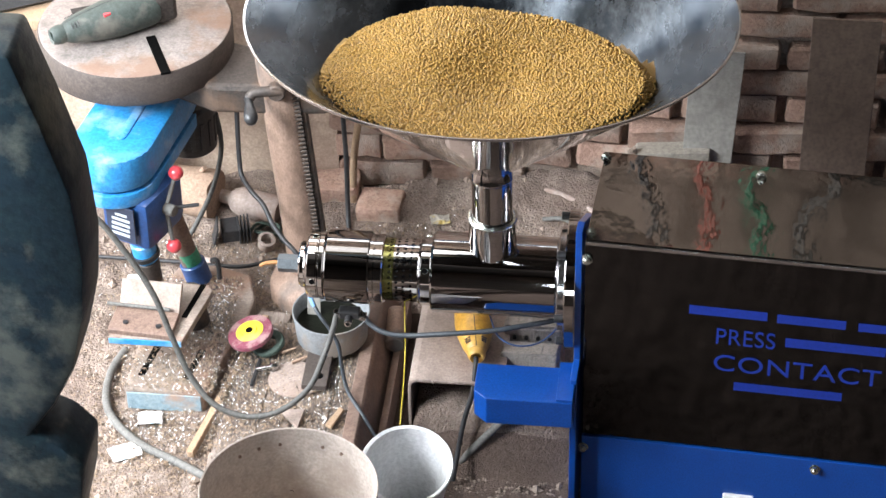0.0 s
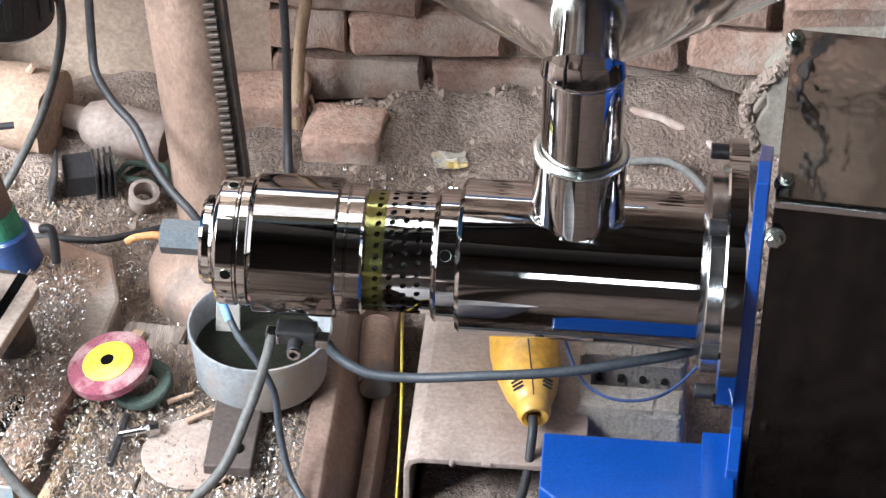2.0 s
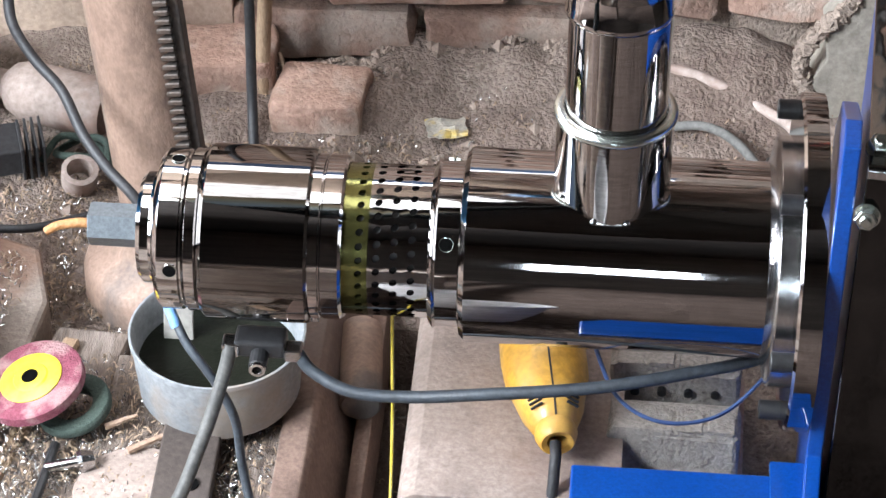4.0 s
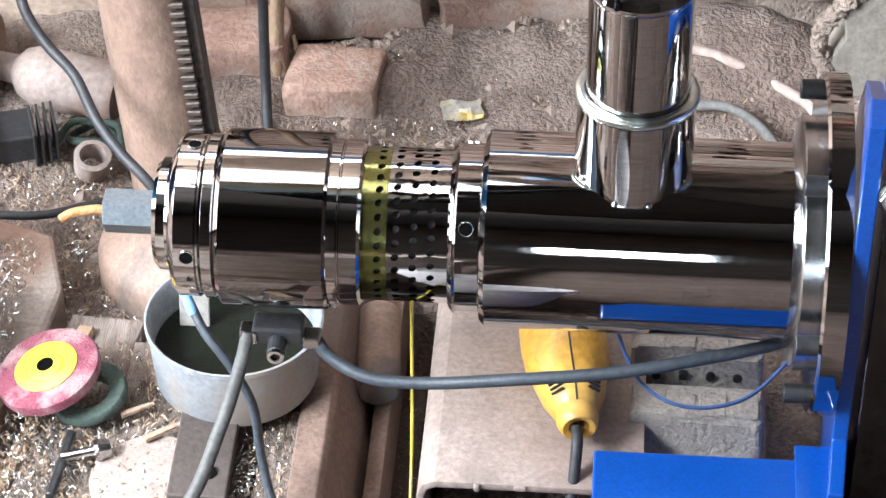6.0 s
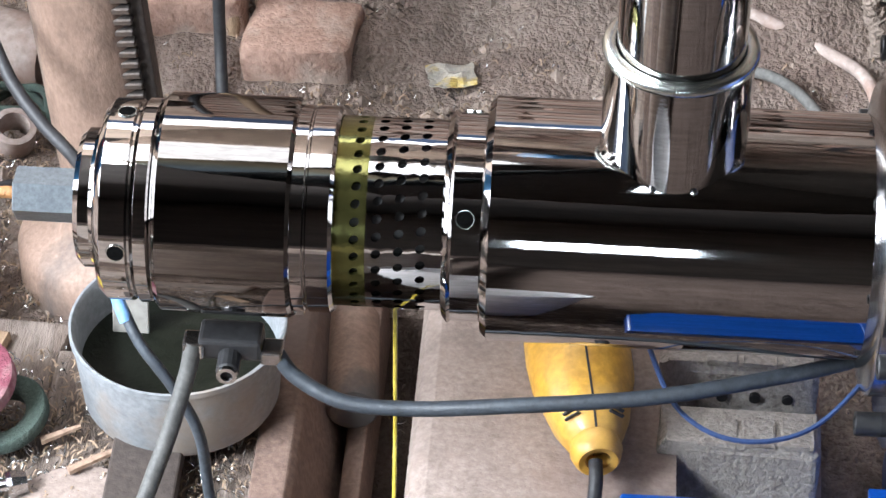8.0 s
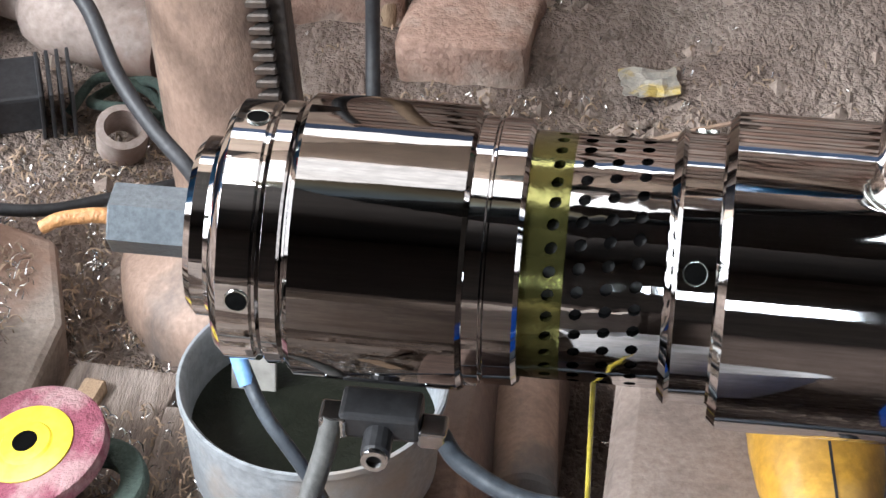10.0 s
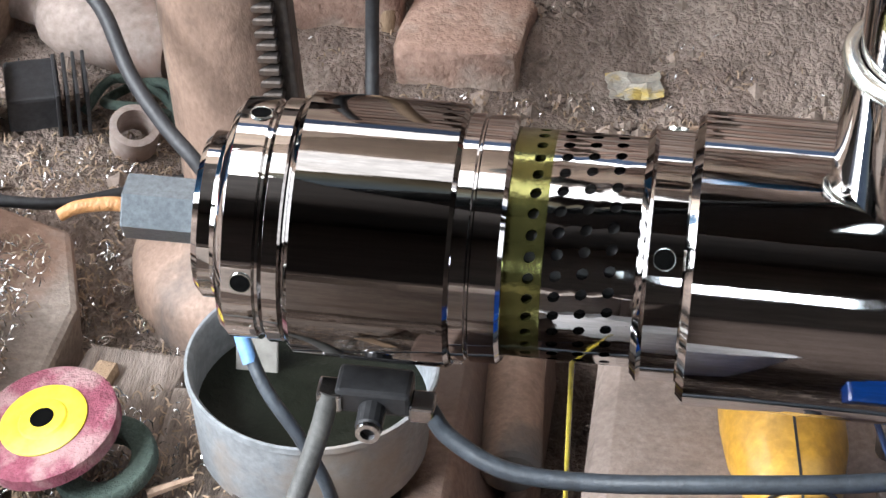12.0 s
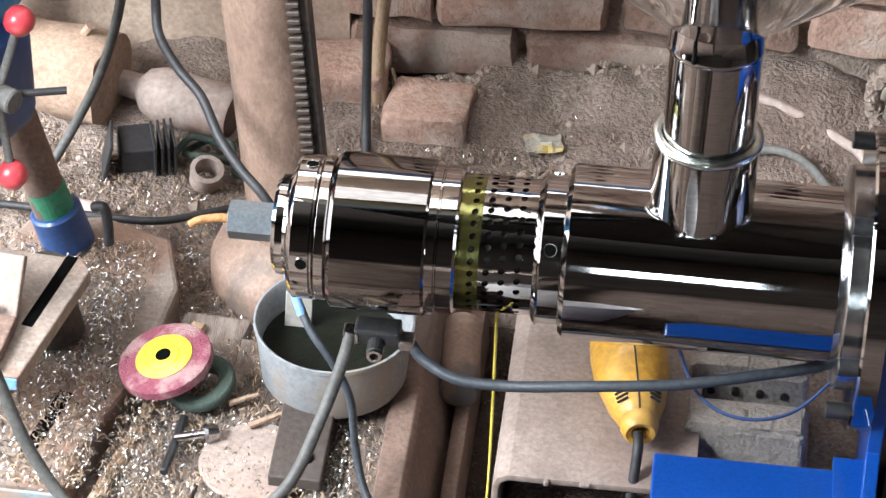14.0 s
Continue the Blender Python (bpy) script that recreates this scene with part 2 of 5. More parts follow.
    paper=mat("paper_scrap", (0.62, 0.60, 0.56), (0.70, 0.66, 0.62), 0.8, scale=30, bump=0.2, stain=(0.25, 0.42, 0.50), amount=0.7, grime=0.0),
    foil=mat("foil_wrapper", (0.52, 0.50, 0.46), (0.66, 0.60, 0.48), 0.35, 0.3, scale=60, fine=150, bump=0.4, stain=(0.62, 0.45, 0.08), amount=0.8),
    swarf=mat("metal_swarf", (0.50, 0.50, 0.49), (0.66, 0.65, 0.63), 0.25, 1.0, scale=30, bump=0.0, island=0.3),
    straw=mat("dry_litter", (0.30, 0.21, 0.14), (0.44, 0.33, 0.24), 0.9, scale=30, bump=0.2, island=0.35),
    roof=mat("unseen_roof_sheet", (0.05, 0.042, 0.038), (0.08, 0.068, 0.06), 0.8, scale=4, fine=60, bump=0.2),
    label=mat("machine_label", (0.45, 0.50, 0.54), (0.55, 0.60, 0.63), 0.5, scale=30, bump=0.05, grime=0.0),
    ink=mat("black_ink", (0.02, 0.03, 0.06), (0.03, 0.04, 0.07), 0.5, scale=30, bump=0.0, grime=0.0),
    green_paint=mat("green_paint", (0.03, 0.22, 0.12), (0.05, 0.28, 0.16), 0.5, scale=30, bump=0.1),
)
lamp_mat = bpy.data.materials.new("blue_led")
lamp_mat.use_nodes = True
lamp_mat.node_tree.nodes["Principled BSDF"].inputs["Emission Color"].default_value = (0.1, 0.3, 1, 1)
lamp_mat.node_tree.nodes["Principled BSDF"].inputs["Emission Strength"].default_value = 3


# ---- mesh helpers ----
def thing(name, at, label, category, group="", kind=""):
    ob = new(name)
    ob.location = at
    ob.empty_display_size = 0.05
    return tagged(ob, label, category, group, kind)


def world_at(ob):
    v = Vector((0, 0, 0))
    while ob:
        v += ob.location
        ob = ob.parent
    return v


def part(name, bm, material, parent=None, label="", smooth=None):
    """Links a bmesh, built in world coordinates, as one mesh under a thing or a part."""
    if parent:
        bmesh.ops.translate(bm, verts=bm.verts, vec=-world_at(parent))
    me = bpy.data.meshes.new(name)
    bm.to_mesh(me)
    bm.free()
    me.materials.append(M[material] if isinstance(material, str) else material)
    if smooth:
        me.shade_smooth()
        me.set_sharp_from_angle(angle=radians(smooth))
    ob = new(name, me)
    ob.parent = parent
    return tagged(ob, label)


def single(name, bm, material, label, category, group="", kind="", smooth=None):
    """A thing that is one mesh, with its origin at its base."""
    lo = Vector([min(v.co[i] for v in bm.verts) for i in range(3)])
    hi = Vector([max(v.co[i] for v in bm.verts) for i in range(3)])
    at = Vector(((lo.x + hi.x) / 2, (lo.y + hi.y) / 2, lo.z))
    bmesh.ops.translate(bm, verts=bm.verts, vec=-at)
    ob = part(name, bm, material, smooth=smooth)
    ob.location = at
    return tagged(ob, label, category, group, kind)


def box(c, s, bevel=0.0, m=None, bm=None, seg=2, rough=0.0):
    b = bmesh.new()
    bmesh.ops.create_cube(b, size=1)
    for v in b.verts:
        v.co = Vector((v.co.x * s[0], v.co.y * s[1], v.co.z * s[2]))
    if bevel:
        bmesh.ops.bevel(b, geom=b.edges[:], offset=bevel, segments=seg, affect="EDGES", profile=0.5)
    if rough:
        for v in b.verts:
            v.co += Vector([(random.random() - 0.5) * rough for _ in range(3)])
    t = Matrix.Translation(c) @ (m or Matrix())
    bmesh.ops.transform(b, matrix=t, verts=b.verts)
    return b if bm is None else join(bm, b)


def join(bm, other):
    me = bpy.data.meshes.new("tmp")
    other.to_mesh(me)
    other.free()
    bm.from_mesh(me)
    bpy.data.meshes.remove(me)
    return bm


AX = {"x": Matrix.Rotation(radians(90), 4, "Y"), "y": Matrix.Rotation(radians(-90), 4, "X"), "z": Matrix()}


def lathe(profile, at=(0, 0, 0), axis="z", seg=48, m=None, bm=None):
    """profile: (radius, height along the axis) from one end to the other; radius 0 closes it."""
    b = bmesh.new()
    rings = []
    for r, h in profile:
        if r < 1e-6:
            rings.append([b.verts.new((0, 0, h))])
        else:
            rings.append([b.verts.new((r * math.cos(2 * math.pi * i / seg), r * math.sin(2 * math.pi * i / seg), h)) for i in range(seg)])
    for p, q in zip(rings, rings[1:]):
        for i in range(seg):
            j = (i + 1) % seg
            if len(p) == 1 and len(q) == 1:
                continue
            if len(p) == 1:
                b.faces.new((p[0], q[i], q[j]))
            elif len(q) == 1:
                b.faces.new((p[i], p[j], q[0]))
            else:
                b.faces.new((p[i], p[j], q[j], q[i]))
    bmesh.ops.recalc_face_normals(b, faces=b.faces)
    bmesh.ops.transform(b, matrix=Matrix.Translation(at) @ (m if m is not None else AX[axis]), verts=b.verts)
    return b if bm is None else join(bm, b)


def rod(p, q, r, seg=16, r2=None, bevel=0.0, bm=None):
    p, q = Vector(p), Vector(q)
    d = q - p
    r2 = r if r2 is None else r2
    k = min(bevel, r * 0.5)
    prof = [(0, 0), (r - k, 0), (r, k), (r2, d.length - k), (r2 - k, d.length), (0, d.length)] if k else [(0, 0), (r, 0), (r2, d.length), (0, d.length)]
    return lathe(prof, p, m=d.to_track_quat("Z", "Y").to_matrix().to_4x4(), seg=seg, bm=bm)


def tube(points, r, seg=10, steps=8, bm=None, r2=None):
    """A round cable through the points."""
    P = [Vector(p) for p in points]
    P = [P[0] * 2 - P[1], *P, P[-1] * 2 - P[-2]]
    path = []
    for i in range(1, len(P) - 2):
        for s in range(steps):
            t = s / steps
            a, b_, c, d = P[i - 1], P[i], P[i + 1], P[i + 2]
            path.append(0.5 * (2 * b_ + (c - a) * t + (2 * a - 5 * b_ + 4 * c - d) * t * t + (3 * b_ - a - 3 * c + d) * t ** 3))
    path.append(P[-2])
    b = bmesh.new()
    rings = []
    up = Vector((0.31, 0.2, 0.93))
    n = len(path)
    for i, p in enumerate(path):
        d = (path[min(i + 1, n - 1)] - path[max(i - 1, 0)]).normalized()
        u = up - d * up.dot(d)
        u.normalize()
        up = u
        w = d.cross(u)
        rr = r if r2 is None else r + (r2 - r) * i / (n - 1)
        rings.append([b.verts.new(p + rr * (math.cos(2 * math.pi * k / seg) * u + math.sin(2 * math.pi * k / seg) * w)) for k in range(seg)])
    for p, q in zip(rings, rings[1:]):
        for k in range(seg):
            b.faces.new((p[k], p[(k + 1) % seg], q[(k + 1) % seg], q[k]))
    b.faces.new(rings[0][::-1])
    b.faces.new(rings[-1])
    return b if bm is None else join(bm, b)


def prism(poly, lo, hi, axis="z", bevel=0.0, m=None, bm=None):
    """A polygon pushed from lo to hi along an axis: (x, y) for z, (x, z) for y, (y, z) for x."""
    put = {"z": lambda a, c, h: (a, c, h), "y": lambda a, c, h: (a, h, c), "x": lambda a, c, h: (h, a, c)}[axis]
    b = bmesh.new()
    p = [b.verts.new(put(a, c, lo)) for a, c in poly]
    q = [b.verts.new(put(a, c, hi)) for a, c in poly]
    b.faces.new(p)
    b.faces.new(q[::-1])
    for i in range(len(poly)):
        j = (i + 1) % len(poly)
        b.faces.new((p[i], q[i], q[j], p[j]))
    bmesh.ops.recalc_face_normals(b, faces=b.faces)
    if bevel:
        bmesh.ops.bevel(b, geom=b.edges[:], offset=bevel, segments=2, affect="EDGES", profile=0.5)
    if m is not None:
        bmesh.ops.transform(b, matrix=m, verts=b.verts)
    return b if bm is None else join(bm, b)


def hexagon(p, q, r, bevel=0.001):
    return rod(p, q, r, seg=6, bevel=bevel)


def smoothstep(a, b, x):
    t = min(1, max(0, (x - a) / (b - a)))
    return t * t * (3 - 2 * t)


def ground_z(x, y):
    z = 0.016 * noise.noise((x * 3.1, y * 3.1, 0)) + 0.008 * noise.noise((x * 11, y * 11, 3)) + 0.0095 * noise.noise((x * 34, y * 34, 6))
    pit = smoothstep(-0.03, 0.02, x) * smoothstep(-0.02, -0.10, y) * smoothstep(1.9, 1.6, x) + 0.45 * smoothstep(-0.12, -0.06, x) * smoothstep(-0.02, -0.2, y) * smoothstep(1.9, 1.6, x)
    z -= 0.16 * min(1, pit)
    z -= 0.11 * smoothstep(-0.115, -0.085, x) * smoothstep(-0.005, -0.03, x) * smoothstep(0.36, 0.30, y) * smoothstep(-0.35, -0.28, y)
    z += 0.05 * smoothstep(0.56, 0.68, y) * (0.6 + noise.noise((x * 6, y * 6, 9)))
    return z


# ---- ground, walls, roof ----
def axis_steps(lo, hi, a, b, fine, coarse):
    v = [lo]
    while v[-1] < hi:
        v.append(v[-1] + (fine if a <= v[-1] < b else coarse))
    return v


def build_ground():
    xs = axis_steps(-6.0, 5.0, -1.1, 1.0, 0.011, 0.12)
    ys = axis_steps(-6.0, 0.95, -0.75, 0.8, 0.011, 0.12)
    verts = [(x, y, ground_z(x, y)) for y in ys for x in xs]
    w = len(xs)
    faces = [(j * w + i, j * w + i + 1, (j + 1) * w + i + 1, (j + 1) * w + i) for j in range(len(ys) - 1) for i in range(w - 1)]
    me = bpy.data.meshes.new("ground")
    me.from_pydata(verts, [], faces)
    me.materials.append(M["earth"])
    me.materials.append(M["shaded_earth"])
    # paint shade into the pit and trough, and darken the foreground for reflections
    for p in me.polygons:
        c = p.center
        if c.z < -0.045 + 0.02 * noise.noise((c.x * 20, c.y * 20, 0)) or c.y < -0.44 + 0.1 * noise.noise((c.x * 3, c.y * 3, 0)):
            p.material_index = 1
    me.shade_smooth()
    tagged(new("ground", me), "trodden reddish earth floor littered with metal swarf", "ground", kind="structure")


build_ground()

WALL_Y = 0.745
SPLIT = -0.285


def build_walls():
    # both back walls keep a slot for the added back fill lamp
    b = box(((SPLIT - 6.0) / 2, WALL_Y + 0.12, 0.44), (abs(-6.0 - SPLIT), 0.24, 1.28))
    box(((SPLIT - 6.0) / 2, WALL_Y + 0.12, 2.58), (abs(-6.0 - SPLIT), 0.24, 2.24), bm=b)
    box((-3.455, WALL_Y + 0.12, 1.27), (5.09, 0.24, 0.40), bm=b)
    w = part("wall_back_plaster", b, "plaster")
    tagged(w, "pinkish beige plastered wall with stains", "wall", kind="structure")
    b = box(((SPLIT + 5.0) / 2, WALL_Y + 0.15, 0.44), (5.0 - SPLIT, 0.24, 1.28))
    box(((SPLIT + 5.0) / 2, WALL_Y + 0.15, 2.58), (5.0 - SPLIT, 0.24, 2.24), bm=b)
    box((2.625, WALL_Y + 0.15, 1.27), (4.75, 0.24, 0.40), bm=b)
    w = part("wall_back", b, "mortar")
    tagged(w, "rough brick wall with worn mud joints", "wall", kind="structure")
    # unseen walls, added to block light and give the steel dark surroundings
    for nm, c, s in (("wall_right", (5.0, -2.6, 2.4), (0.2, 7.0, 5.2)), ("wall_front", (0, -6.0, 2.45), (11, 0.2, 5.6))):
        tagged(part(nm, box(c, s), "unseen_dark"), "unseen dark wall added to darken the reflections", "wall", kind="structure")
    # the left side is open above a low wall, also unseen and added
    tagged(part("wall_left", box((-4.2, -2.6, 0.25), (0.2, 7.0, 0.9)), "unseen_dark"), "unseen low wall added below an open side", "wall", kind="structure")
    # unseen roof, added to shape the light, with a long gap for daylight
    # (lean-to roof that rises to the front)
    b = bmesh.new()

    def roof(x0, x1, y0, y1):
        h0, h1 = 2.40 + 0.40 * (0.7 - y0), 2.40 + 0.40 * (0.7 - y1)
        prism([(y0, h0), (y1, h1), (y1, h1 + 0.06), (y0, h0 + 0.06)], x0, x1, "x", bm=b)
    roof(-2.6, 5.0, -6.0, -0.45)
    roof(-2.6, 5.0, 0.56, 1.0)
    roof(-2.6, -0.60, -0.45, 0.56)
    roof(0.95, 5.0, -0.45, 0.56)
    roof(-0.34, 0.95, -0.45, 0.56)
    tagged(part("ceiling", b, "roof"), "unseen dark roof with an open gap, added to shape the light", "ceiling", kind="structure")
    return w


build_walls()


# ---- oil press ----
H = 0.36


def perforated(x0, x1, r, inner, rows, count, hole, first):
    """A cage wall: rows of round holes with real walls, of which only row `first` is built or left out."""
    b = bmesh.new()
    dx = (x1 - x0) / rows

    def at(u, v, rad):
        a = 2 * math.pi * (v + 0.22 * (u - x0) / dx) / count
        return b.verts.new((u, -rad * math.cos(a), H + rad * math.sin(a)))

    sq = [(1, 0), (1, 1), (0, 1), (-1, 1), (-1, 0), (-1, -1), (0, -1), (1, -1)]
    for i in range(rows):
        if first is not None and (i == 0) != first:
            continue
        cx = x0 + (i + 0.5) * dx
        for k in range(count):
            ck = k
            outer = [at(cx + sx * dx / 2, ck + sy * 0.5, r) for sx, sy in sq]
            ring = [at(cx + hole * math.cos(math.pi * j / 4), ck + hole * math.sin(math.pi * j / 4) * count / (2 * math.pi * r), r) for j in range(8)]
            deep = [at(cx + hole * math.cos(math.pi * j / 4), ck + hole * math.sin(math.pi * j / 4) * count / (2 * math.pi * r), inner) for j in range(8)]
            for j in range(8):
                n = (j + 1) % 8
                b.faces.new((outer[j], outer[n], ring[n], ring[j]))
                b.faces.new((ring[j], ring[n], deep[n], deep[j]))
    bmesh.ops.remove_doubles(b, verts=b.verts, dist=0.00005)
    bmesh.ops.recalc_face_normals(b, faces=b.faces)
    return b


def ring_hole_disc(x, a, r, rr, depth=0.008):
    """A chamfered black disc on a turned ring, for the shade in a drilled hole."""
    d = Vector((0, -math.cos(radians(a)), math.sin(radians(a))))
    p = Vector((x, 0, H)) + d * (r + 0.0006)
    m = d.to_track_quat("Z", "Y").to_matrix().to_4x4()
    return lathe([(rr * 1.02, -0.002), (rr, 0.0), (rr * 0.9, 0.0001), (0, 0.0001)], p, m=m, seg=20)


# thin bright ring, added to imitate the lit edge of a hole
def hole_rim(x, a, r, rr):
    d = Vector((0, -math.cos(radians(a)), math.sin(radians(a))))
    m = d.to_track_quat("Z", "Y").to_matrix().to_4x4()
    return lathe([(rr * 0.96, -0.001), (rr * 0.98, 0.0006), (rr * 1.08, 0.0007), (rr * 1.12, -0.001)], Vector((x, 0, H)) + d * (r + 0.0004), m=m, seg=24)


def build_press():
    press = thing("oil_press", (0.3, 0.03, -0.15), "polished steel screw oil press with blue enamelled housing", "oil press")
    nut = part("discharge_nut", hexagon((-0.299, 0, H), (-0.247, 0, H), 0.0195), "grey_hex", press, "grey hexagonal discharge nut")
    part("end_cap", lathe([(0.0, -0.262), (0.0455, -0.262), (0.0495, -0.2580), (0.0495, -0.2505), (0.0525, -0.2465), (0.0, -0.246)], (0.011, 0, H), "x", 72), "chrome", press, smooth=35)
    collar = part("lock_collar", lathe([(0.0, -0.2465), (0.058, -0.2465), (0.067, -0.2440), (0.0712, -0.2395), (0.0712, -0.2220), (0.0692, -0.2205), (0.0692, -0.2190), (0.0722, -0.2160), (0.0722, -0.2075), (0.0695, -0.2045), (0.0, -0.2045)], (0.011, 0, H), "x", 80), "chrome", press, smooth=35)
    for a in (8, 97):
        part("pin_hole", ring_hole_disc(-0.217, a, 0.0712, 0.006), "hole", collar, smooth=30)
        part("hole_rim", hole_rim(-0.217, a, 0.0712, 0.0060), "zinc", collar, "zinc ring for the lit edge of the pin hole", smooth=60)
    part("heating_band", lathe([(0.0, -0.1935), (0.0735, -0.1935), (0.0778, -0.1895), (0.0778, -0.1005), (0.0760, -0.098), (0.0, -0.098)], (0, 0, H), "x", 96), "dark_chrome", press, "dark mirror-polished heating band", smooth=35)
    part("seam_ring", lathe([(0.0, -0.1005), (0.0728, -0.1005), (0.0728, -0.0895), (0.0715, -0.0885), (0.0715, -0.0875), (0.0728, -0.0865), (0.0728, -0.0715), (0.0705, -0.0690), (0.0, -0.0690)], (0, 0, H), "x", 96), "chrome", press, smooth=35)
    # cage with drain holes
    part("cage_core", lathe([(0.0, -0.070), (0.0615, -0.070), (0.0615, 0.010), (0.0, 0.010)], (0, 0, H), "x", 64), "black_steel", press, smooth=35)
    part("drain_cage", perforated(-0.0616, -0.0008, 0.0672, 0.0625, 4, 34, 0.0035, False), "chrome", press, "perforated steel drain cage", smooth=30)
    part("oily_cage", perforated(-0.0616, -0.0008, 0.0672, 0.0625, 4, 34, 0.0034, True), "oily", press, "cage row wet with yellow oil", smooth=30)
    part("oily_cage", lathe([(0.062, -0.0700), (0.0672, -0.0690), (0.0672, -0.0616), (0.062, -0.0616)], (0, 0, H), "x", 96), "oily", press, "cage rim wet with yellow oil", smooth=35)
    part("cage_rim", lathe([(0.062, -0.0008), (0.0672, -0.0008), (0.0672, 0.0080), (0.062, 0.0080)], (0, 0, H), "x", 96), "chrome", press, smooth=35)
    front = part("cage_collar", lathe([(0.0, 0.006), (0.0705, 0.006), (0.0755, 0.0100), (0.0735, 0.0125), (0.0735, 0.032), (0.0755, 0.034), (0.0, 0.034)], (0, 0, H), "x", 96), "chrome", press, smooth=35)
    for a in (38, 128):
        part("pin_hole", ring_hole_disc(0.0215, a, 0.0735, 0.0058), "hole", front, smooth=30)
        part("hole_rim", hole_rim(0.0215, a, 0.0735, 0.0060), "zinc", front, "zinc ring for the lit edge of the pin hole", smooth=60)
    part("barrel", lathe([(0.0, 0.0335), (0.0815, 0.0335), (0.0862, 0.0380), (0.0862, 0.298), (0.0, 0.298)], (0, 0, H), "x", 112), "chrome", press, smooth=35)
    # feed pipe, its socket and weld
    part("feed_socket", lathe([(0.0, 0.40), (0.050, 0.40), (0.050, 0.512), (0.0515, 0.5135), (0.0515, 0.5175), (0.0495, 0.519), (0.0445, 0.519), (0.0445, 0.507), (0.0, 0.507)], (0.16, 0, 0), "z", 72), "chrome", press, smooth=35)
    # zinc ring added over the lip; its brightness replaces a sky reflection
    part("socket_lip", lathe([(0.0500, 0.5115), (0.0522, 0.5125), (0.0528, 0.5150), (0.0515, 0.5185), (0.0470, 0.5205), (0.0440, 0.5195), (0.0440, 0.5115), (0.0500, 0.5115)], (0.16, 0, 0), "z", 72), "zinc", press, "rounded socket lip, zinc for the sky's bright reflection", smooth=60)
    part("feed_pipe", lathe([(0.0, 0.47), (0.0432, 0.47), (0.0432, 0.6190), (0.0, 0.6190)], (0.16, 0, 0), "z", 72), "chrome", press, smooth=35)
    for i in (26, 31, 35, 40):
        a = 2 * math.pi * i / 44
        x, y = 0.16 + 0.0505 * math.cos(a), 0.0505 * math.sin(a)
        part("weld_tack", lathe([(0, -0.003), (0.0030, 0), (0, 0.003)], (x, y, H + math.sqrt(max(0, 0.0862 ** 2 - y * y)) + 0.0005), seg=8), "steel", press, smooth=60)
    # flange, bolts
    part("neck_ring", lathe([(0.0, 0.296), (0.088, 0.296), (0.094, 0.299), (0.108, 0.3015), (0.1105, 0.304), (0.1105, 0.319), (0.0, 0.319)], (0, 0, H), "x", 96), "steel", press, "bright turned neck ring", smooth=35)
    part("flange", lathe([(0.0, 0.3185), (0.146, 0.3185), (0.1485, 0.321), (0.1485, 0.340), (0.0, 0.340)], (0, 0, H), "x", 112), "chrome", press, smooth=35)
    for k in range(6):
        a = radians(60 * k)
        y, z = -0.1335 * math.cos(a), H + 0.1335 * math.sin(a)
        part("socket_bolt", lathe([(0.0, 0.3045), (0.0048, 0.3045), (0.0048, 0.3005), (0.0078, 0.3), (0.0088, 0.301), (0.0088, 0.3185), (0, 0.3185)], (0, y, z), "x", 20), "black_steel", press, "black socket-head bolt", smooth=30)
    # housing
    body = part("housing_side", prism([(-0.170, -0.16), (0.15, -0.16), (0.15, 0.40), (0.05, 0.50), (-0.08, 0.577), (-0.118, 0.577), (-0.118, 0.24), (-0.170, 0.225)], 0.347, 0.361, "x", 0.0015), "blue", press, "blue enamelled end plate")
    part("housing_body", box((0.82, 0.04, 0.19), (0.90, 0.30, 0.69)), "blue", press)
    front_p = part("front_panel", box((0.82, -0.1165, 0.292), (0.905, 0.005, 0.515), 0.0012), "mirror", press, "black mirror-polished steel front panel")
    part("top_cover", box((0.82, 0.036, 0.558), (0.905, 0.305, 0.005), 0.0012), "cover", press, "mirror-polished top cover with dents")
    part("cover_lip", box((0.82, -0.1180, 0.553), (0.905, 0.004, 0.009), 0.001), "steel", press)
    part("lower_panel", box((0.82, -0.119, -0.062), (0.905, 0.008, 0.185), 0.002), "blue", press, "blue enamelled lower panel")
    foot = part("outlet_bracket", prism([(0.138, -0.112), (0.347, -0.112), (0.347, -0.225), (0.166, -0.225), (0.138, -0.198)], 0.140, 0.208, "z", 0.002), "blue", press, "blue bracket with a cut corner")
    part("bracket_web", prism([(0.312, -0.10), (0.347, -0.10), (0.347, -0.222), (0.312, -0.222)], 0.209, 0.214, "z", 0.001), "blue", press)
    # display
    disp = part("display_frame", box((0.71, -0.1265, -0.118), (0.066, 0.012, 0.056), 0.003), "white_pail", press, "small white display frame")
    part("display_glass", box((0.71, -0.1332, -0.121), (0.050, 0.003, 0.038), 0.001), "ink", disp)
    part("indicator_light", box((0.712, -0.1352, -0.108), (0.016, 0.002, 0.005)), lamp_mat, disp)
    # hex bolts with washers along the housing rims
    def hex_bolt(p, d):
        p, d = Vector(p), Vector(d).normalized()
        bolt = part("hex_bolt", hexagon(p + d * 0.002, p + d * 0.0115, 0.0094), "zinc", press, "zinc-plated hexagon bolt")
        part("washer", rod(p, p + d * 0.0022, 0.0112, 20), "zinc", bolt)
        part("bolt_end", rod(p + d * 0.0113, p + d * 0.0150, 0.0052, 14, bevel=0.001), "zinc", bolt)
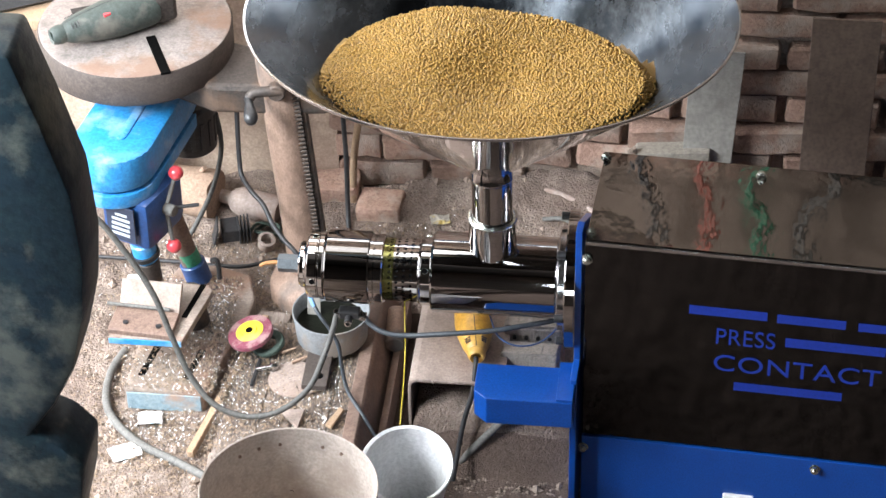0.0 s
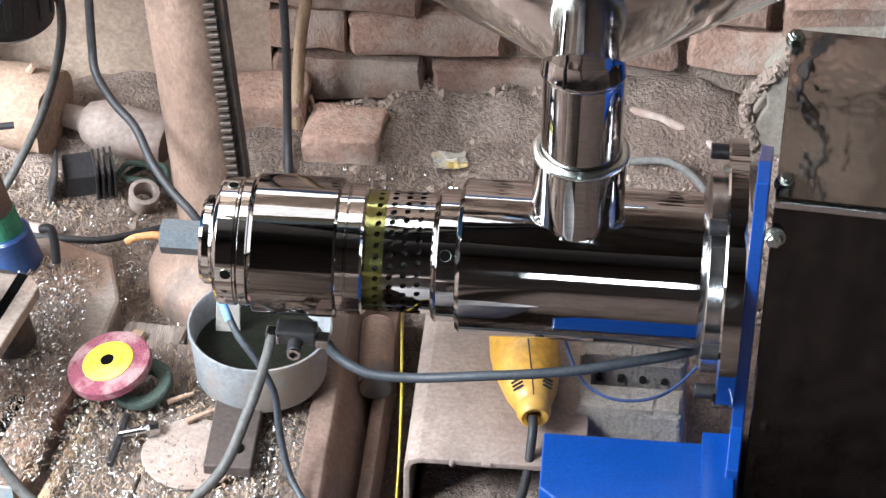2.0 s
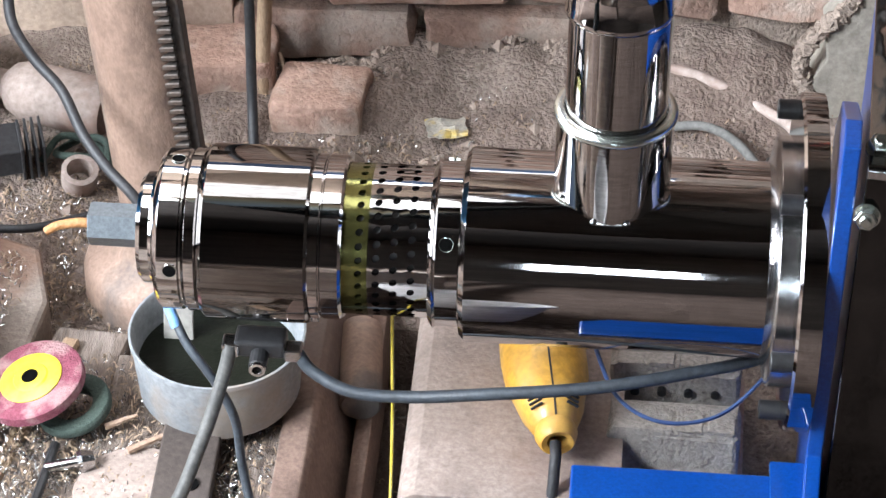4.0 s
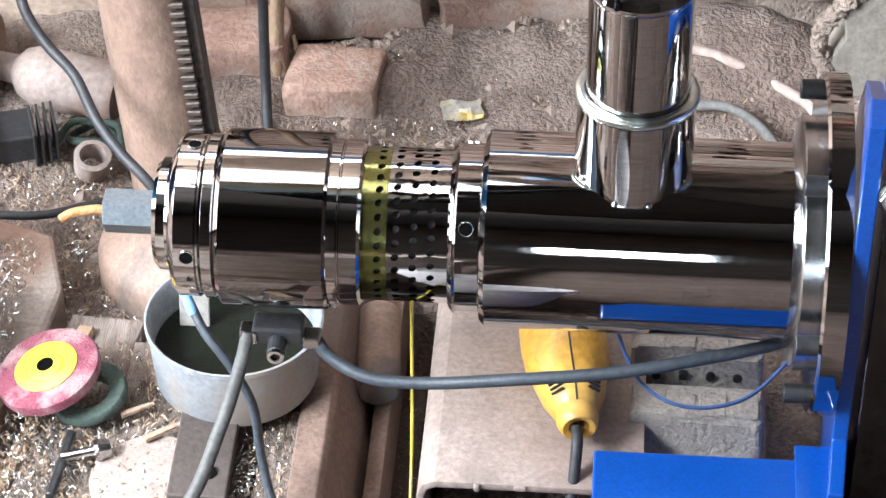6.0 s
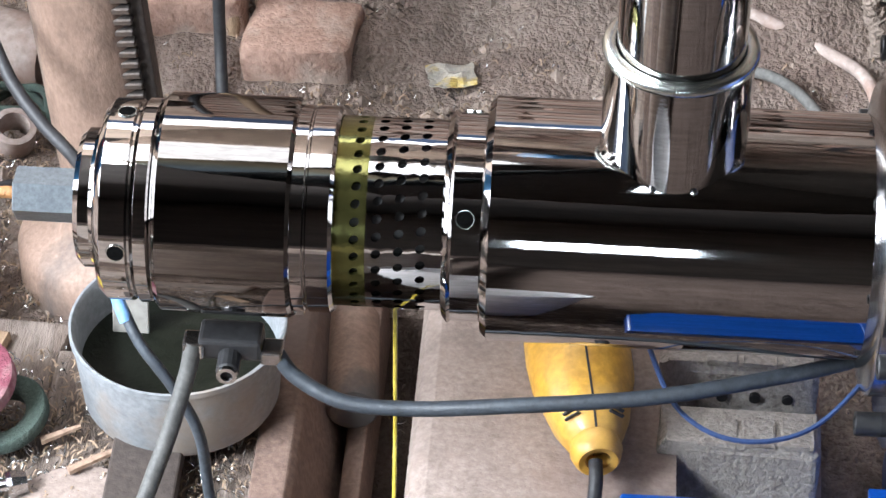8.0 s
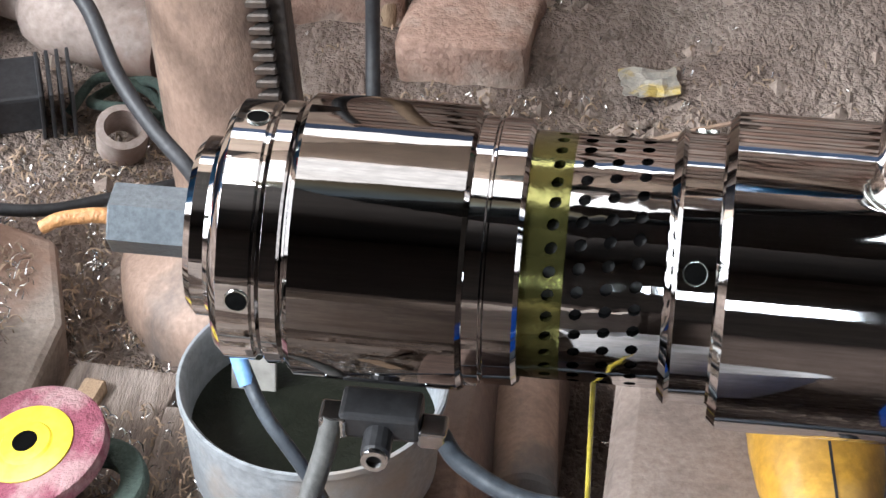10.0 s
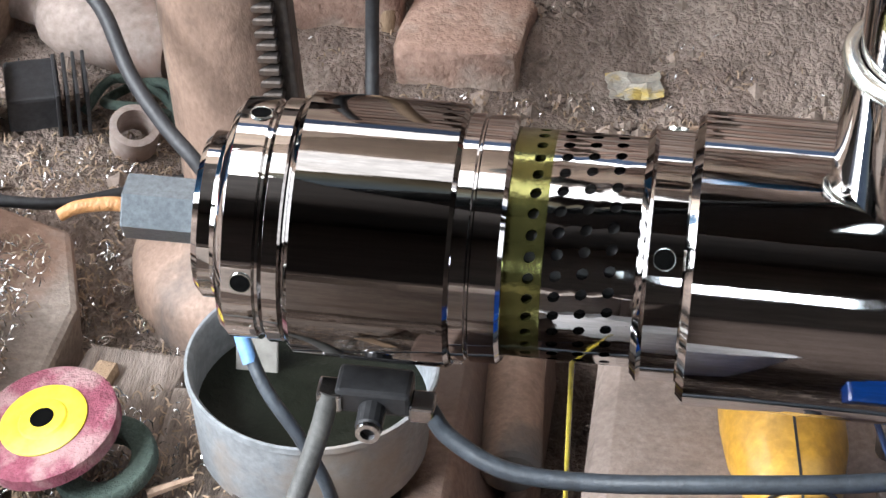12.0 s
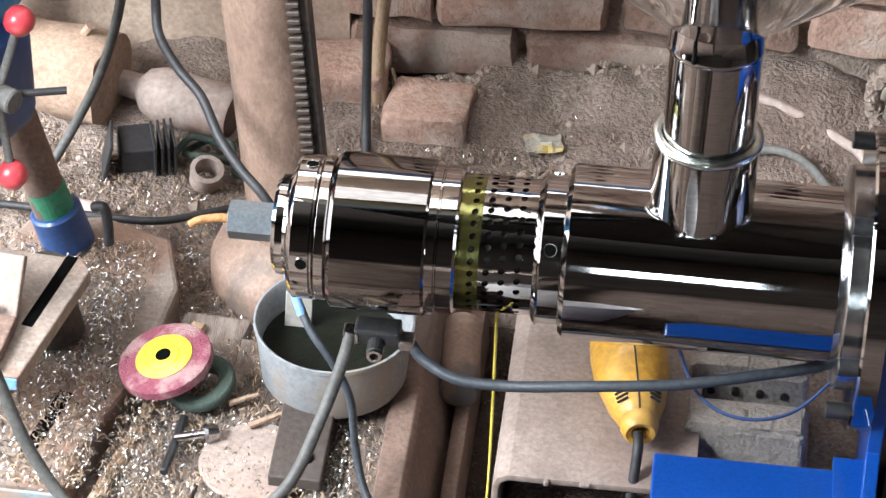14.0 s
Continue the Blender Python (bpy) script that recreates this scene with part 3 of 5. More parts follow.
    for p, d in (((0.372, -0.119, 0.512), (-0.1, -1, 0.15)), ((0.376, -0.095, 0.561), (0, -0.35, 1)), ((0.372, 0.165, 0.561), (0, -0.35, 1)), ((0.372, -0.123, 0.0), (-0.1, -1, 0.1)), ((0.868, -0.123, 0.008), (0, -1, 0.1)), ((0.70, 0.150, 0.561), (0, -0.2, 1))):
        hex_bolt(p, d)

    # lettering cut in blue
    def words(text, x, z, size, stretch=1.0):
        cu = bpy.data.curves.new("lettering", "FONT")
        cu.body, cu.size, cu.extrude = text, size, 0.0006
        cu.space_character = 1.05
        cu.materials.append(M["letter"])
        ob = new("lettering", cu)
        ob.parent = press
        ob.matrix_basis = Matrix.Translation(Vector((x, -0.1200, z)) - press.location) @ pose(0, 0, 0, 90, 0, 0) @ Matrix.Diagonal((stretch, 1, 1, 1))
        ob["label"] = "blue lettering on the panel"
    words("PRESS", 0.640, 0.324, 0.060, 0.80)
    words("CONTACT", 0.638, 0.252, 0.062, 1.12)
    for x0, x1, z0, z1 in ((0.585, 0.745, 0.388, 0.428), (0.765, 0.905, 0.386, 0.426), (0.930, 1.02, 0.386, 0.424), (0.785, 0.99, 0.324, 0.366), (0.685, 0.91, 0.193, 0.232)):
        part("lettering_bar", box(((x0 + x1) / 2, -0.1196, (z0 + z1) / 2), (x1 - x0, 0.0012, (z1 - z0) * 0.55)), "letter", press)
    # the housing stands slightly turned against the barrel
    pivot = Vector((0.35, -0.118, 0)) - press.location
    turn = Matrix.Translation(pivot + Vector((-0.006, 0, 0))) @ Matrix.Rotation(radians(-4), 4, "Z") @ Matrix.Translation(-pivot)
    for ob in press.children:
        if ob.name.split(".")[0] in ("housing_side", "housing_body", "front_panel", "top_cover", "cover_lip", "lower_panel", "display_frame", "hex_bolt", "lettering", "lettering_bar"):
            ob.matrix_basis = turn @ ob.matrix_basis
    # heater terminal
    block = part("terminal_block", box((-0.146, -0.030, 0.258), (0.046, 0.026, 0.018), 0.003), "black_steel", press, "black heater terminal clamp")
    part("clamp_screw", rod((-0.146, -0.038, 0.254), (-0.146, -0.058, 0.252), 0.0085, 16, bevel=0.001), "black_steel", block)
    part("clamp_bush", lathe([(0.0045, 0.0), (0.0075, 0.0), (0.0075, 0.004), (0.0045, 0.004)], (-0.146, -0.0585, 0.252), m=pose(0, 0, 0, 90, 0, 0), seg=16), "steel", block)
    part("clamp_ear", box((-0.116, -0.036, 0.254), (0.016, 0.018, 0.012), 0.002), "steel", block)
    part("clamp_ear", box((-0.172, -0.036, 0.257), (0.016, 0.018, 0.014), 0.002), "steel", block)
    part("band_lug", box((-0.100, -0.012, 0.2815), (0.012, 0.018, 0.010), 0.001), "steel", press)
    # supply cables that come with the press
    part("heater_cable", tube([(-0.112, -0.038, 0.254), (-0.098, -0.046, 0.240), (-0.062, -0.060, 0.231), (-0.010, -0.066, 0.234), (0.060, -0.074, 0.250), (0.15, -0.074, 0.264), (0.225, -0.062, 0.274), (0.30, -0.03, 0.272), (0.345, 0.0, 0.28)], 0.0058), "slate_cable", press, "thick black heater cable", smooth=60)
    part("thin_wire", tube([(0.15, 0.0, 0.258), (0.175, -0.06, 0.244), (0.215, -0.086, 0.240), (0.265, -0.082, 0.248), (0.305, -0.05, 0.270), (0.325, -0.02, 0.29)], 0.0020, 6), "navy_wire", press, smooth=60)
    return press


build_press()
single("press_cake_strand", tube([(-0.297, 0, H), (-0.308, -0.001, H + 0.001), (-0.320, -0.003, H), (-0.330, -0.005, H - 0.002), (-0.338, -0.008, H - 0.006)], 0.0046, 10, r2=0.0040), "cake", "tan strand of press cake leaving the nut", "press cake", smooth=60)
single("oil_thread", tube([(-0.030, -0.004, 0.294), (-0.0295, -0.010, 0.24), (-0.028, -0.030, 0.17), (-0.024, -0.10, 0.13), (-0.02, -0.20, 0.10), (-0.012, -0.29, 0.06)], 0.0018, 8, r2=0.0012), "oil", "thin yellow thread of running oil", "oil")


# ---- hopper with seed ----
HX, CONE, TIP = 0.158, 0.80, -5.0


def build_hopper():
    hop = thing("hopper", (HX, 0, 0.6190), "large galvanised funnel hopper on the feed pipe", "hopper")
    part("neck", lathe([(0.0442, 0.6160), (0.0452, 0.6175), (0.0452, 0.6215), (0.0442, 0.6235), (0.0442, 0.652), (0.042, 0.652), (0.042, 0.6160), (0.0442, 0.6160)], (HX, 0, 0), "z", 64), "chrome", hop, smooth=35)
    part("cone", lathe([(0.043, 0.648), (0.046, 0.645), (0.20, 0.768), (0.40, 0.928), (0.455, 0.972), (0.4905, 1.0000)], (HX, 0, 0), "z", 128), "bright_chrome", hop, "polished outside of the cone", smooth=40)
    part("cone_lining", lathe([(0.4905, 1.0000), (0.4900, 1.0035), (0.452, 0.976), (0.397, 0.932), (0.197, 0.772), (0.043, 0.649)], (HX, 0, 0), "z", 128), "pan", hop, "dull scratched inside of the cone, darkened as if reflecting the roof", smooth=40)
    part("rim_bead", lathe([(0.4890, 1.0000), (0.4930, 1.0000), (0.4930, 1.0045), (0.4890, 1.0045), (0.4890, 1.0000)], (HX, 0, 0), "z", 128), "steel", hop, smooth=40)
    hop.rotation_euler.x = radians(TIP)


build_hopper()


def heap_z(x, y):
    r = math.hypot(x + 0.01, (y + 0.085) * 1.22)
    z = 0.906 + 0.030 * math.exp(-((x + 0.10) ** 2 + (y - 0.04) ** 2) / 0.02) - 0.034 * math.exp(-((x - 0.02) ** 2 + (y + 0.10) ** 2) / 0.012) + 0.006 * noise.noise((x * 9, y * 9, 1))
    edge = 0.345 + 0.02 * noise.noise((x * 4, y * 4, 5))
    return z - 0.9 * max(0, r - edge + 0.03) ** 1.0


def build_seed():
    gold = (1 + 5 ** 0.5) / 2
    ico = [(-1, gold, 0), (1, gold, 0), (-1, -gold, 0), (1, -gold, 0), (0, -1, gold), (0, 1, gold), (0, -1, -gold), (0, 1, -gold), (gold, 0, -1), (gold, 0, 1), (-gold, 0, -1), (-gold, 0, 1)]
    tri = [(0, 11, 5), (0, 5, 1), (0, 1, 7), (0, 7, 10), (0, 10, 11), (1, 5, 9), (5, 11, 4), (11, 10, 2), (10, 7, 6), (7, 1, 8), (3, 9, 4), (3, 4, 2), (3, 2, 6), (3, 6, 8), (3, 8, 9), (4, 9, 5), (2, 4, 11), (6, 2, 10), (8, 6, 7), (9, 8, 1)]
    unit = np.array(ico) / np.linalg.norm(ico[0])
    rng = np.random.default_rng(4)
    V, F = [], []
    step = 0.0046
    y = -0.40
    while y < 0.40:
        x = -0.40
        while x < 0.40:
            px, py = x + rng.uniform(-0.0028, 0.0028), y + rng.uniform(-0.0028, 0.0028)
            r = math.hypot(px, py)
            z = heap_z(px, py)
            if r < 0.44 and z > 0.651 + (r - 0.046) * CONE:
                q = rng.normal(size=4)
                q /= np.linalg.norm(q)
                R = np.array(Matrix(([1, 0, 0], [0, 1, 0], [0, 0, 1])).to_3x3())
                w, a, b, c = q
                R = np.array([[1 - 2 * (b * b + c * c), 2 * (a * b - c * w), 2 * (a * c + b * w)], [2 * (a * b + c * w), 1 - 2 * (a * a + c * c), 2 * (b * c - a * w)], [2 * (a * c - b * w), 2 * (b * c + a * w), 1 - 2 * (a * a + b * b)]])
                s = rng.uniform(0.0026, 0.0031)
                pts = (unit * np.array([1.06, 0.98, 0.94]) * s) @ R.T + np.array([px, py, z - 0.9 + rng.uniform(-0.0018, 0.0018)])
                n = len(V) * 12
                V.append(pts)
                F.extend((i + n, j + n, k + n) for i, j, k in tri)
            x += step
        y += step
    me = bpy.data.meshes.new("seed_heap")
    me.from_pydata(np.concatenate(V).tolist(), [], F)
    me.materials.append(M["seed"])
    me.shade_smooth()
    ob = new("seed_heap", me)
    lean = Matrix.Translation((HX, 0, 0.6190)) @ pose(0, 0, 0, TIP) @ Matrix.Translation((-HX, 0, -0.6190))
    ob.matrix_world = lean @ Matrix.Translation((HX, 0, 0.9))
    tagged(ob, "heap of yellow soybeans lying in the hopper", "soybeans", kind="stuff")
    # bed under the top layer
    b = bmesh.new()
    n, rings = 64, 14
    grid = [[b.verts.new((HX + 0.33 * j / rings * math.cos(2 * math.pi * i / n), 0.33 * j / rings * math.sin(2 * math.pi * i / n), max(heap_z(0.33 * j / rings * math.cos(2 * math.pi * i / n), 0.33 * j / rings * math.sin(2 * math.pi * i / n)) - 0.0010, 0.649 + (0.33 * j / rings - 0.046) * CONE))) for i in range(n)] for j in range(1, rings + 1)]
    for p, q in zip(grid, grid[1:]):
        for i in range(n):
            b.faces.new((p[i], p[(i + 1) % n], q[(i + 1) % n], q[i]))
    b.faces.new(grid[0])
    ob = single("seed_bed", b, "seed", "lower layer of the soybean heap", "soybeans", kind="stuff", smooth=60)
    ob.matrix_world = lean @ Matrix.Translation(ob.location)


build_seed()


# ---- pillar drill ----
CX, CY = -0.308, 0.305


def build_pillar_drill():
    d = thing("pillar_drill", (CX, CY, 0), "old rusty pillar drill with round slotted table", "drill")
    column = part("column", lathe([(0.0, 0.0), (0.046, 0.0), (0.046, 0.66), (0.0, 0.66)], (CX, CY, 0), "z", 48), "column", d, "dusty rust-brown round column", smooth=35)
    part("foot", lathe([(0.0, -0.02), (0.098, -0.02), (0.098, 0.030), (0.092, 0.045), (0.068, 0.060), (0.058, 0.075), (0.056, 0.082), (0.0, 0.082)], (CX, CY, 0), "z", 48), "column", d, smooth=50)
    rx, ry = CX + 0.036, CY - 0.026
    rack = part("rack", box((rx + 0.003, ry + 0.012, 0.33), (0.029, 0.022, 0.63), 0.002), "iron", d, "dark toothed rack")
    tooth = box((0, 0, 0), (0.022, 0.010, 0.0062), 0.0012, seg=1)
    first = part("tooth", tooth, "iron")
    for i in range(54):
        t = first if i == 0 else new("tooth", first.data)
        t.parent = rack
        t.location = Vector((rx - 0.002, ry - 0.004, 0.055 + i * 0.0108)) - world_at(rack)
    for ob in (column, rack):
        ob.matrix_basis = Matrix.Rotation(radians(-4.6), 4, "Y") @ ob.matrix_basis
    part("table", lathe([(0.0, 0.612), (0.205, 0.618), (0.213, 0.624), (0.215, 0.632), (0.215, 0.694), (0.211, 0.699), (0.0, 0.699)], (-0.690, 0.405, -0.045), "z", 96), "table_rim", d, "round cast-iron table with greasy rim", smooth=40)
    part("table_top", lathe([(0.0, 0.698), (0.209, 0.698), (0.212, 0.6985), (0.209, 0.7005), (0.0, 0.7005)], (-0.690, 0.405, -0.045), "z", 96), "table_top", d, "dusty worn table top", smooth=40)
    part("table_boss", lathe([(0.0, 0.555), (0.08, 0.560), (0.095, 0.590), (0.11, 0.619), (0.0, 0.619)], (-0.67, 0.39, -0.045), "z", 48), "rust", d, smooth=40)
    # slots are not cut: dark bars on the top paint their shade
    part("table_slot", box((-0.615, 0.285, 0.6540), (0.022, 0.15, 0.006), 0.002, pose(0, 0, 0, 0, 0, 24)), "hole", d, "black bar for the shade in a table slot")
    part("table_slot", box((-0.78, 0.46, 0.6540), (0.13, 0.022, 0.006), 0.002, pose(0, 0, 0, 0, 0, 24)), "black_steel", d)
    part("arm", prism([(-0.62, 0.33), (-0.50, 0.27), (-0.33, 0.275), (-0.245, 0.285), (-0.245, 0.39), (-0.33, 0.40), (-0.55, 0.47)], 0.515, 0.590, "z", 0.012), "iron", d, "dark greasy table arm")
    part("crank_boss", rod((-0.352, 0.290, 0.600), (-0.352, 0.235, 0.600), 0.020, 20, bevel=0.003), "iron", d)
    part("crank_arm", tube([(-0.342, 0.245, 0.602), (-0.370, 0.240, 0.604), (-0.400, 0.236, 0.600), (-0.412, 0.232, 0.586)], 0.0115, 12), "iron", d, smooth=60)
    part("crank_handle", lathe([(0.0, 0.0), (0.010, 0.0), (0.0085, 0.012), (0.011, 0.024), (0.0155, 0.046), (0.0150, 0.056), (0.010, 0.066), (0.0, 0.070)], (-0.412, 0.232, 0.590), m=Vector((0.22, -0.85, -0.35)).to_track_quat("Z", "Y").to_matrix().to_4x4(), seg=24), "black_steel", d, "dark worn pear-shaped crank handle", smooth=60)


build_pillar_drill()


def build_grinder(name, label, body_mat, a, b, r, switch=True):
    """A hand grinder lying along a line from its gear end a to its cable end b."""
    a, b = Vector(a), Vector(b)
    L = (b - a).length
    g = thing(name, ((a + b) / 2).to_tuple(), label, "angle grinder")
    m = (b - a).to_track_quat("Z", "Y").to_matrix().to_4x4()
    part("motor_case", lathe([(0.0, 0.0), (r * 0.92, 0.0), (r * 1.05, 0.05 * L), (r * 1.10, 0.30 * L), (r * 1.06, 0.48 * L), (r * 0.93, 0.60 * L), (r * 0.80, 0.74 * L), (r * 0.62, 0.84 * L), (r * 0.50, 0.88 * L), (0.0, 0.88 * L)], a, m=m, seg=32), body_mat, g, smooth=50)
    part("cable_sleeve", lathe([(r * 0.30, 0.87 * L), (r * 0.50, 0.88 * L), (r * 0.54, 0.93 * L), (r * 0.46, 0.985 * L), (r * 0.40, L), (r * 0.26, 0.99 * L), (r * 0.26, 0.9 * L)], a, m=m, seg=24), body_mat, g, smooth=50)
    prof = ((0.98, 0.0), (1.062, 0.05), (1.112, 0.30), (1.072, 0.48), (0.942, 0.60), (0.812, 0.74), (0.632, 0.84), (0.512, 0.88))
    outline = [(r * k, h * L) for k, h in prof] + [(-r * k, h * L) for k, h in reversed(prof)]
    part("case_seam", prism(outline, -0.0009, 0.0009, "x", m=Matrix.Translation(a) @ m), "cable", g, "dark seam between the case halves")
    for side in (-1, 1):
        for k in range(3):
            h = 0.76 + 0.030 * k
            rr = r * (0.90 - 1.0 * (h - 0.645))
            t = radians(90 - side * 38)
            # black bars on the case give the shade of the vent openings
            part("vent", box((0, 0, 0), (rr * 0.5, 0.003, 0.0014), 0.0005, Matrix.Translation(a) @ m @ Matrix.Translation((rr * math.cos(t), rr * math.sin(t), h * L)) @ Matrix.Rotation(t - radians(90), 4, "Z")), "cable", g)
    part("gear_head", box((0, 0, 0), (r * 1.7, r * 1.7, r * 1.3), r * 0.3, Matrix.Translation(a - (b - a).normalized() * r * 0.4) @ m), "iron", g)
    if switch:
        p = a + (b - a) * 0.42 + Vector((0.0, -r * 0.8, r * 0.75))
        part("slide_switch", box(p, (0.016, 0.010, 0.007), 0.002, pose(0, 0, 0, 0, 0, 40)), "red", g, "red slide switch")
    return g


build_grinder("angle_grinder", "dusty dark green angle grinder on the drill table", "tool_green", (-0.665, 0.405, 0.698), (-0.865, 0.265, 0.694), 0.041)
build_grinder("angle_grinder", "yellow angle grinder lying on the steel channel", "tool_yellow", (0.093, 0.115, 0.128), (0.120, -0.046, 0.122), 0.038, False)


# ---- bench drill ----
def build_bench_drill():
    d = thing("bench_drill", (-0.57, 0.1, 0), "light blue bench drill with red knobs and rusty base", "drill")
    base = part("base", prism([(-0.668, -0.130), (-0.490, -0.132), (-0.478, -0.05), (-0.440, 0.08), (-0.430, 0.20), (-0.455, 0.285), (-0.54, 0.315), (-0.625, 0.30), (-0.66, 0.20)], -0.01, 0.056, "z", 0.006), "dusty_iron", d, "dusty base with swarf and worn blue edge")
    part("base_edge", box((-0.579, -0.1335, 0.024), (0.165, 0.004, 0.046), 0.0015, pose(0, 0, 0, 0, 0, -0.6)), "worn_blue", base)
    # dark bars laid on the base stand for the slots' inner shade
    for x, y, a in ((-0.628, -0.035, -10), (-0.527, -0.040, -12)):
        part("base_slot", box((x, y, 0.0555), (0.016, 0.105, 0.003), 0.001, pose(0, 0, 0, 0, 0, a)), "hole", base, "black bar for the shade in a slot")
    part("column", rod((-0.572, 0.262, 0.05), (-0.672, 0.245, 0.47), 0.0225, 28), "rust", d, "brown leaning drill column", smooth=40)
    part("column_socket", rod((-0.568, 0.262, 0.05), (-0.583, 0.260, 0.105), 0.030, 28, bevel=0.003), "deep_blue", d, smooth=40)
    part("paint_mark", rod((-0.5815, 0.2600, 0.100), (-0.592, 0.258, 0.138), 0.0229, 28), "green_paint", d)
    part("clamp_lever", tube([(-0.535, 0.25, 0.12), (-0.522, 0.245, 0.125), (-0.518, 0.243, 0.105), (-0.518, 0.242, 0.075)], 0.006, 8), "cable", d, smooth=60)
    # tilting table with vice plate
    tab = part("table", prism([(-0.700, -0.092), (-0.536, -0.092), (-0.500, 0.085), (-0.512, 0.102), (-0.655, 0.112)], 0.150, 0.168, "z", 0.002), "dusty_iron", d, "small table with blue edge and swarf")
    part("table_edge", box((-0.618, -0.0945, 0.159), (0.160, 0.003, 0.014), 0.001), "sky_blue", tab)
    # dark bar on the table for the slot's shade
    part("table_slot", box((-0.535, 0.045, 0.1675), (0.013, 0.12, 0.003), 0.001, pose(0, 0, 0, 0, 0, -11)), "hole", tab)
    part("table_neck", rod((-0.545, 0.10, 0.06), (-0.56, 0.10, 0.151), 0.030, 24), "iron", d)
    jaw = part("angle_plate", box((-0.628, -0.050, 0.176), (0.142, 0.075, 0.014), 0.002, pose(0, 0, 0, 4, 0, -5)), "rust", d, "rusty drilled angle plate")
    part("angle_plate_wall", box((-0.622, 0.016, 0.200), (0.136, 0.012, 0.066), 0.002, pose(0, 0, 0, -38, 0, -5)), "plate", jaw)
    # black studs painted as the shade in two drilled holes
    for x, y in ((-0.666, -0.058), (-0.592, -0.066)):
        part("plate_hole", rod((x, y, 0.176), (x, y, 0.1850), 0.0062, 16), "black_steel", jaw)
    part("drill_rod", rod((-0.715, -0.012, 0.196), (-0.575, -0.018, 0.192), 0.0042, 12), "grey_cable", d, "thin grey steel rod")
    # head with pulley cover
    def stadium(c0, c1, w, n=14):
        c0, c1 = Vector(c0), Vector(c1)
        a = math.atan2((c1 - c0).y, (c1 - c0).x)
        p = [(c1.x + w * math.cos(a - math.pi / 2 + math.pi * i / n), c1.y + w * math.sin(a - math.pi / 2 + math.pi * i / n)) for i in range(n + 1)]
        return p + [(c0.x + w * math.cos(a + math.pi / 2 + math.pi * i / n), c0.y + w * math.sin(a + math.pi / 2 + math.pi * i / n)) for i in range(n + 1)]
    cover = part("pulley_cover", prism(stadium((-0.708, 0.160), (-0.665, 0.40), 0.092), 0.432, 0.518, "z", 0.012), "sky_blue", d, "light blue sun-bleached pulley cover", smooth=40)
    part("cover_rib", prism(stadium((-0.690, 0.165), (-0.650, 0.39), 0.010), 0.517, 0.521, "z", 0.001), "sky_blue", cover, smooth=40)
    part("cover_base", prism(stadium((-0.708, 0.160), (-0.665, 0.40), 0.093), 0.392, 0.427, "z", 0.004), "sky_blue", d, smooth=40)
    part("head", box((-0.658, 0.165, 0.335), (0.125, 0.150, 0.130), 0.02, pose(0, 0, 0, 0, 0, -22)), "deep_blue", d, "dark blue drill head", smooth=40)
    tag = part("rating_plate", box((-0.690, 0.083, 0.345), (0.072, 0.004, 0.092), 0.001, pose(0, 0, 0, 0, 0, -22)), "ink", d, "black rating plate with worn print")
    for k in range(5):
        part("print_bar", box((-0.692 + 0.001 * k, 0.0795, 0.318 + 0.013 * k), (0.046 if k < 4 else 0.03, 0.002, 0.006), 0, pose(0, 0, 0, 0, 0, -22)), "label", tag)
    part("motor", rod((-0.602, 0.44, 0.30), (-0.602, 0.44, 0.430), 0.060, 28, bevel=0.008), "black_steel", d, "black finned motor", smooth=40)
    for k in range(6):
        a = radians(-95 + 22 * k)
        part("motor_fin", box((-0.602 + 0.0605 * math.cos(a), 0.44 + 0.0605 * math.sin(a), 0.36), (0.004, 0.010, 0.07), 0.001, pose(0, 0, 0, 0, 0, math.degrees(a))), "cable", d)
    part("quill", rod((-0.655, 0.110, 0.275), (-0.648, 0.112, 0.225), 0.027, 24, bevel=0.003), "sky_blue", d, smooth=40)
    part("quill_ring", rod((-0.652, 0.111, 0.246), (-0.650, 0.1115, 0.236), 0.033, 24), "black_steel", d, smooth=40)
    part("chuck", rod((-0.648, 0.112, 0.226), (-0.636, 0.116, 0.150), 0.026, 24, r2=0.019, bevel=0.004), "iron", d, "greasy drill chuck", smooth=40)
    hub = Vector((-0.600, 0.135, 0.352))
    part("feed_hub", rod(hub + Vector((-0.035, 0.02, 0)), hub + Vector((0.022, -0.01, 0)), 0.0135, 20, bevel=0.002), "grey_cable", d, smooth=40)
    for k, tip in enumerate(((-0.578, 0.165, 0.428), (-0.586, 0.118, 0.262))):
        part("feed_spoke", rod(hub, tip, 0.0048, 12), "grey_cable", d)
        part("knob", lathe([(0, -0.0165), (0.009, -0.0145), (0.0155, -0.006), (0.0170, 0.0), (0.0150, 0.008), (0.009, 0.0145), (0, 0.0165)], tip, seg=24), "red", d, "round red plastic knob", smooth=80)
    part("feed_spoke", rod(hub, hub + Vector((0.070, 0.02, 0.0)), 0.0042, 12), "cable", d)


build_bench_drill()


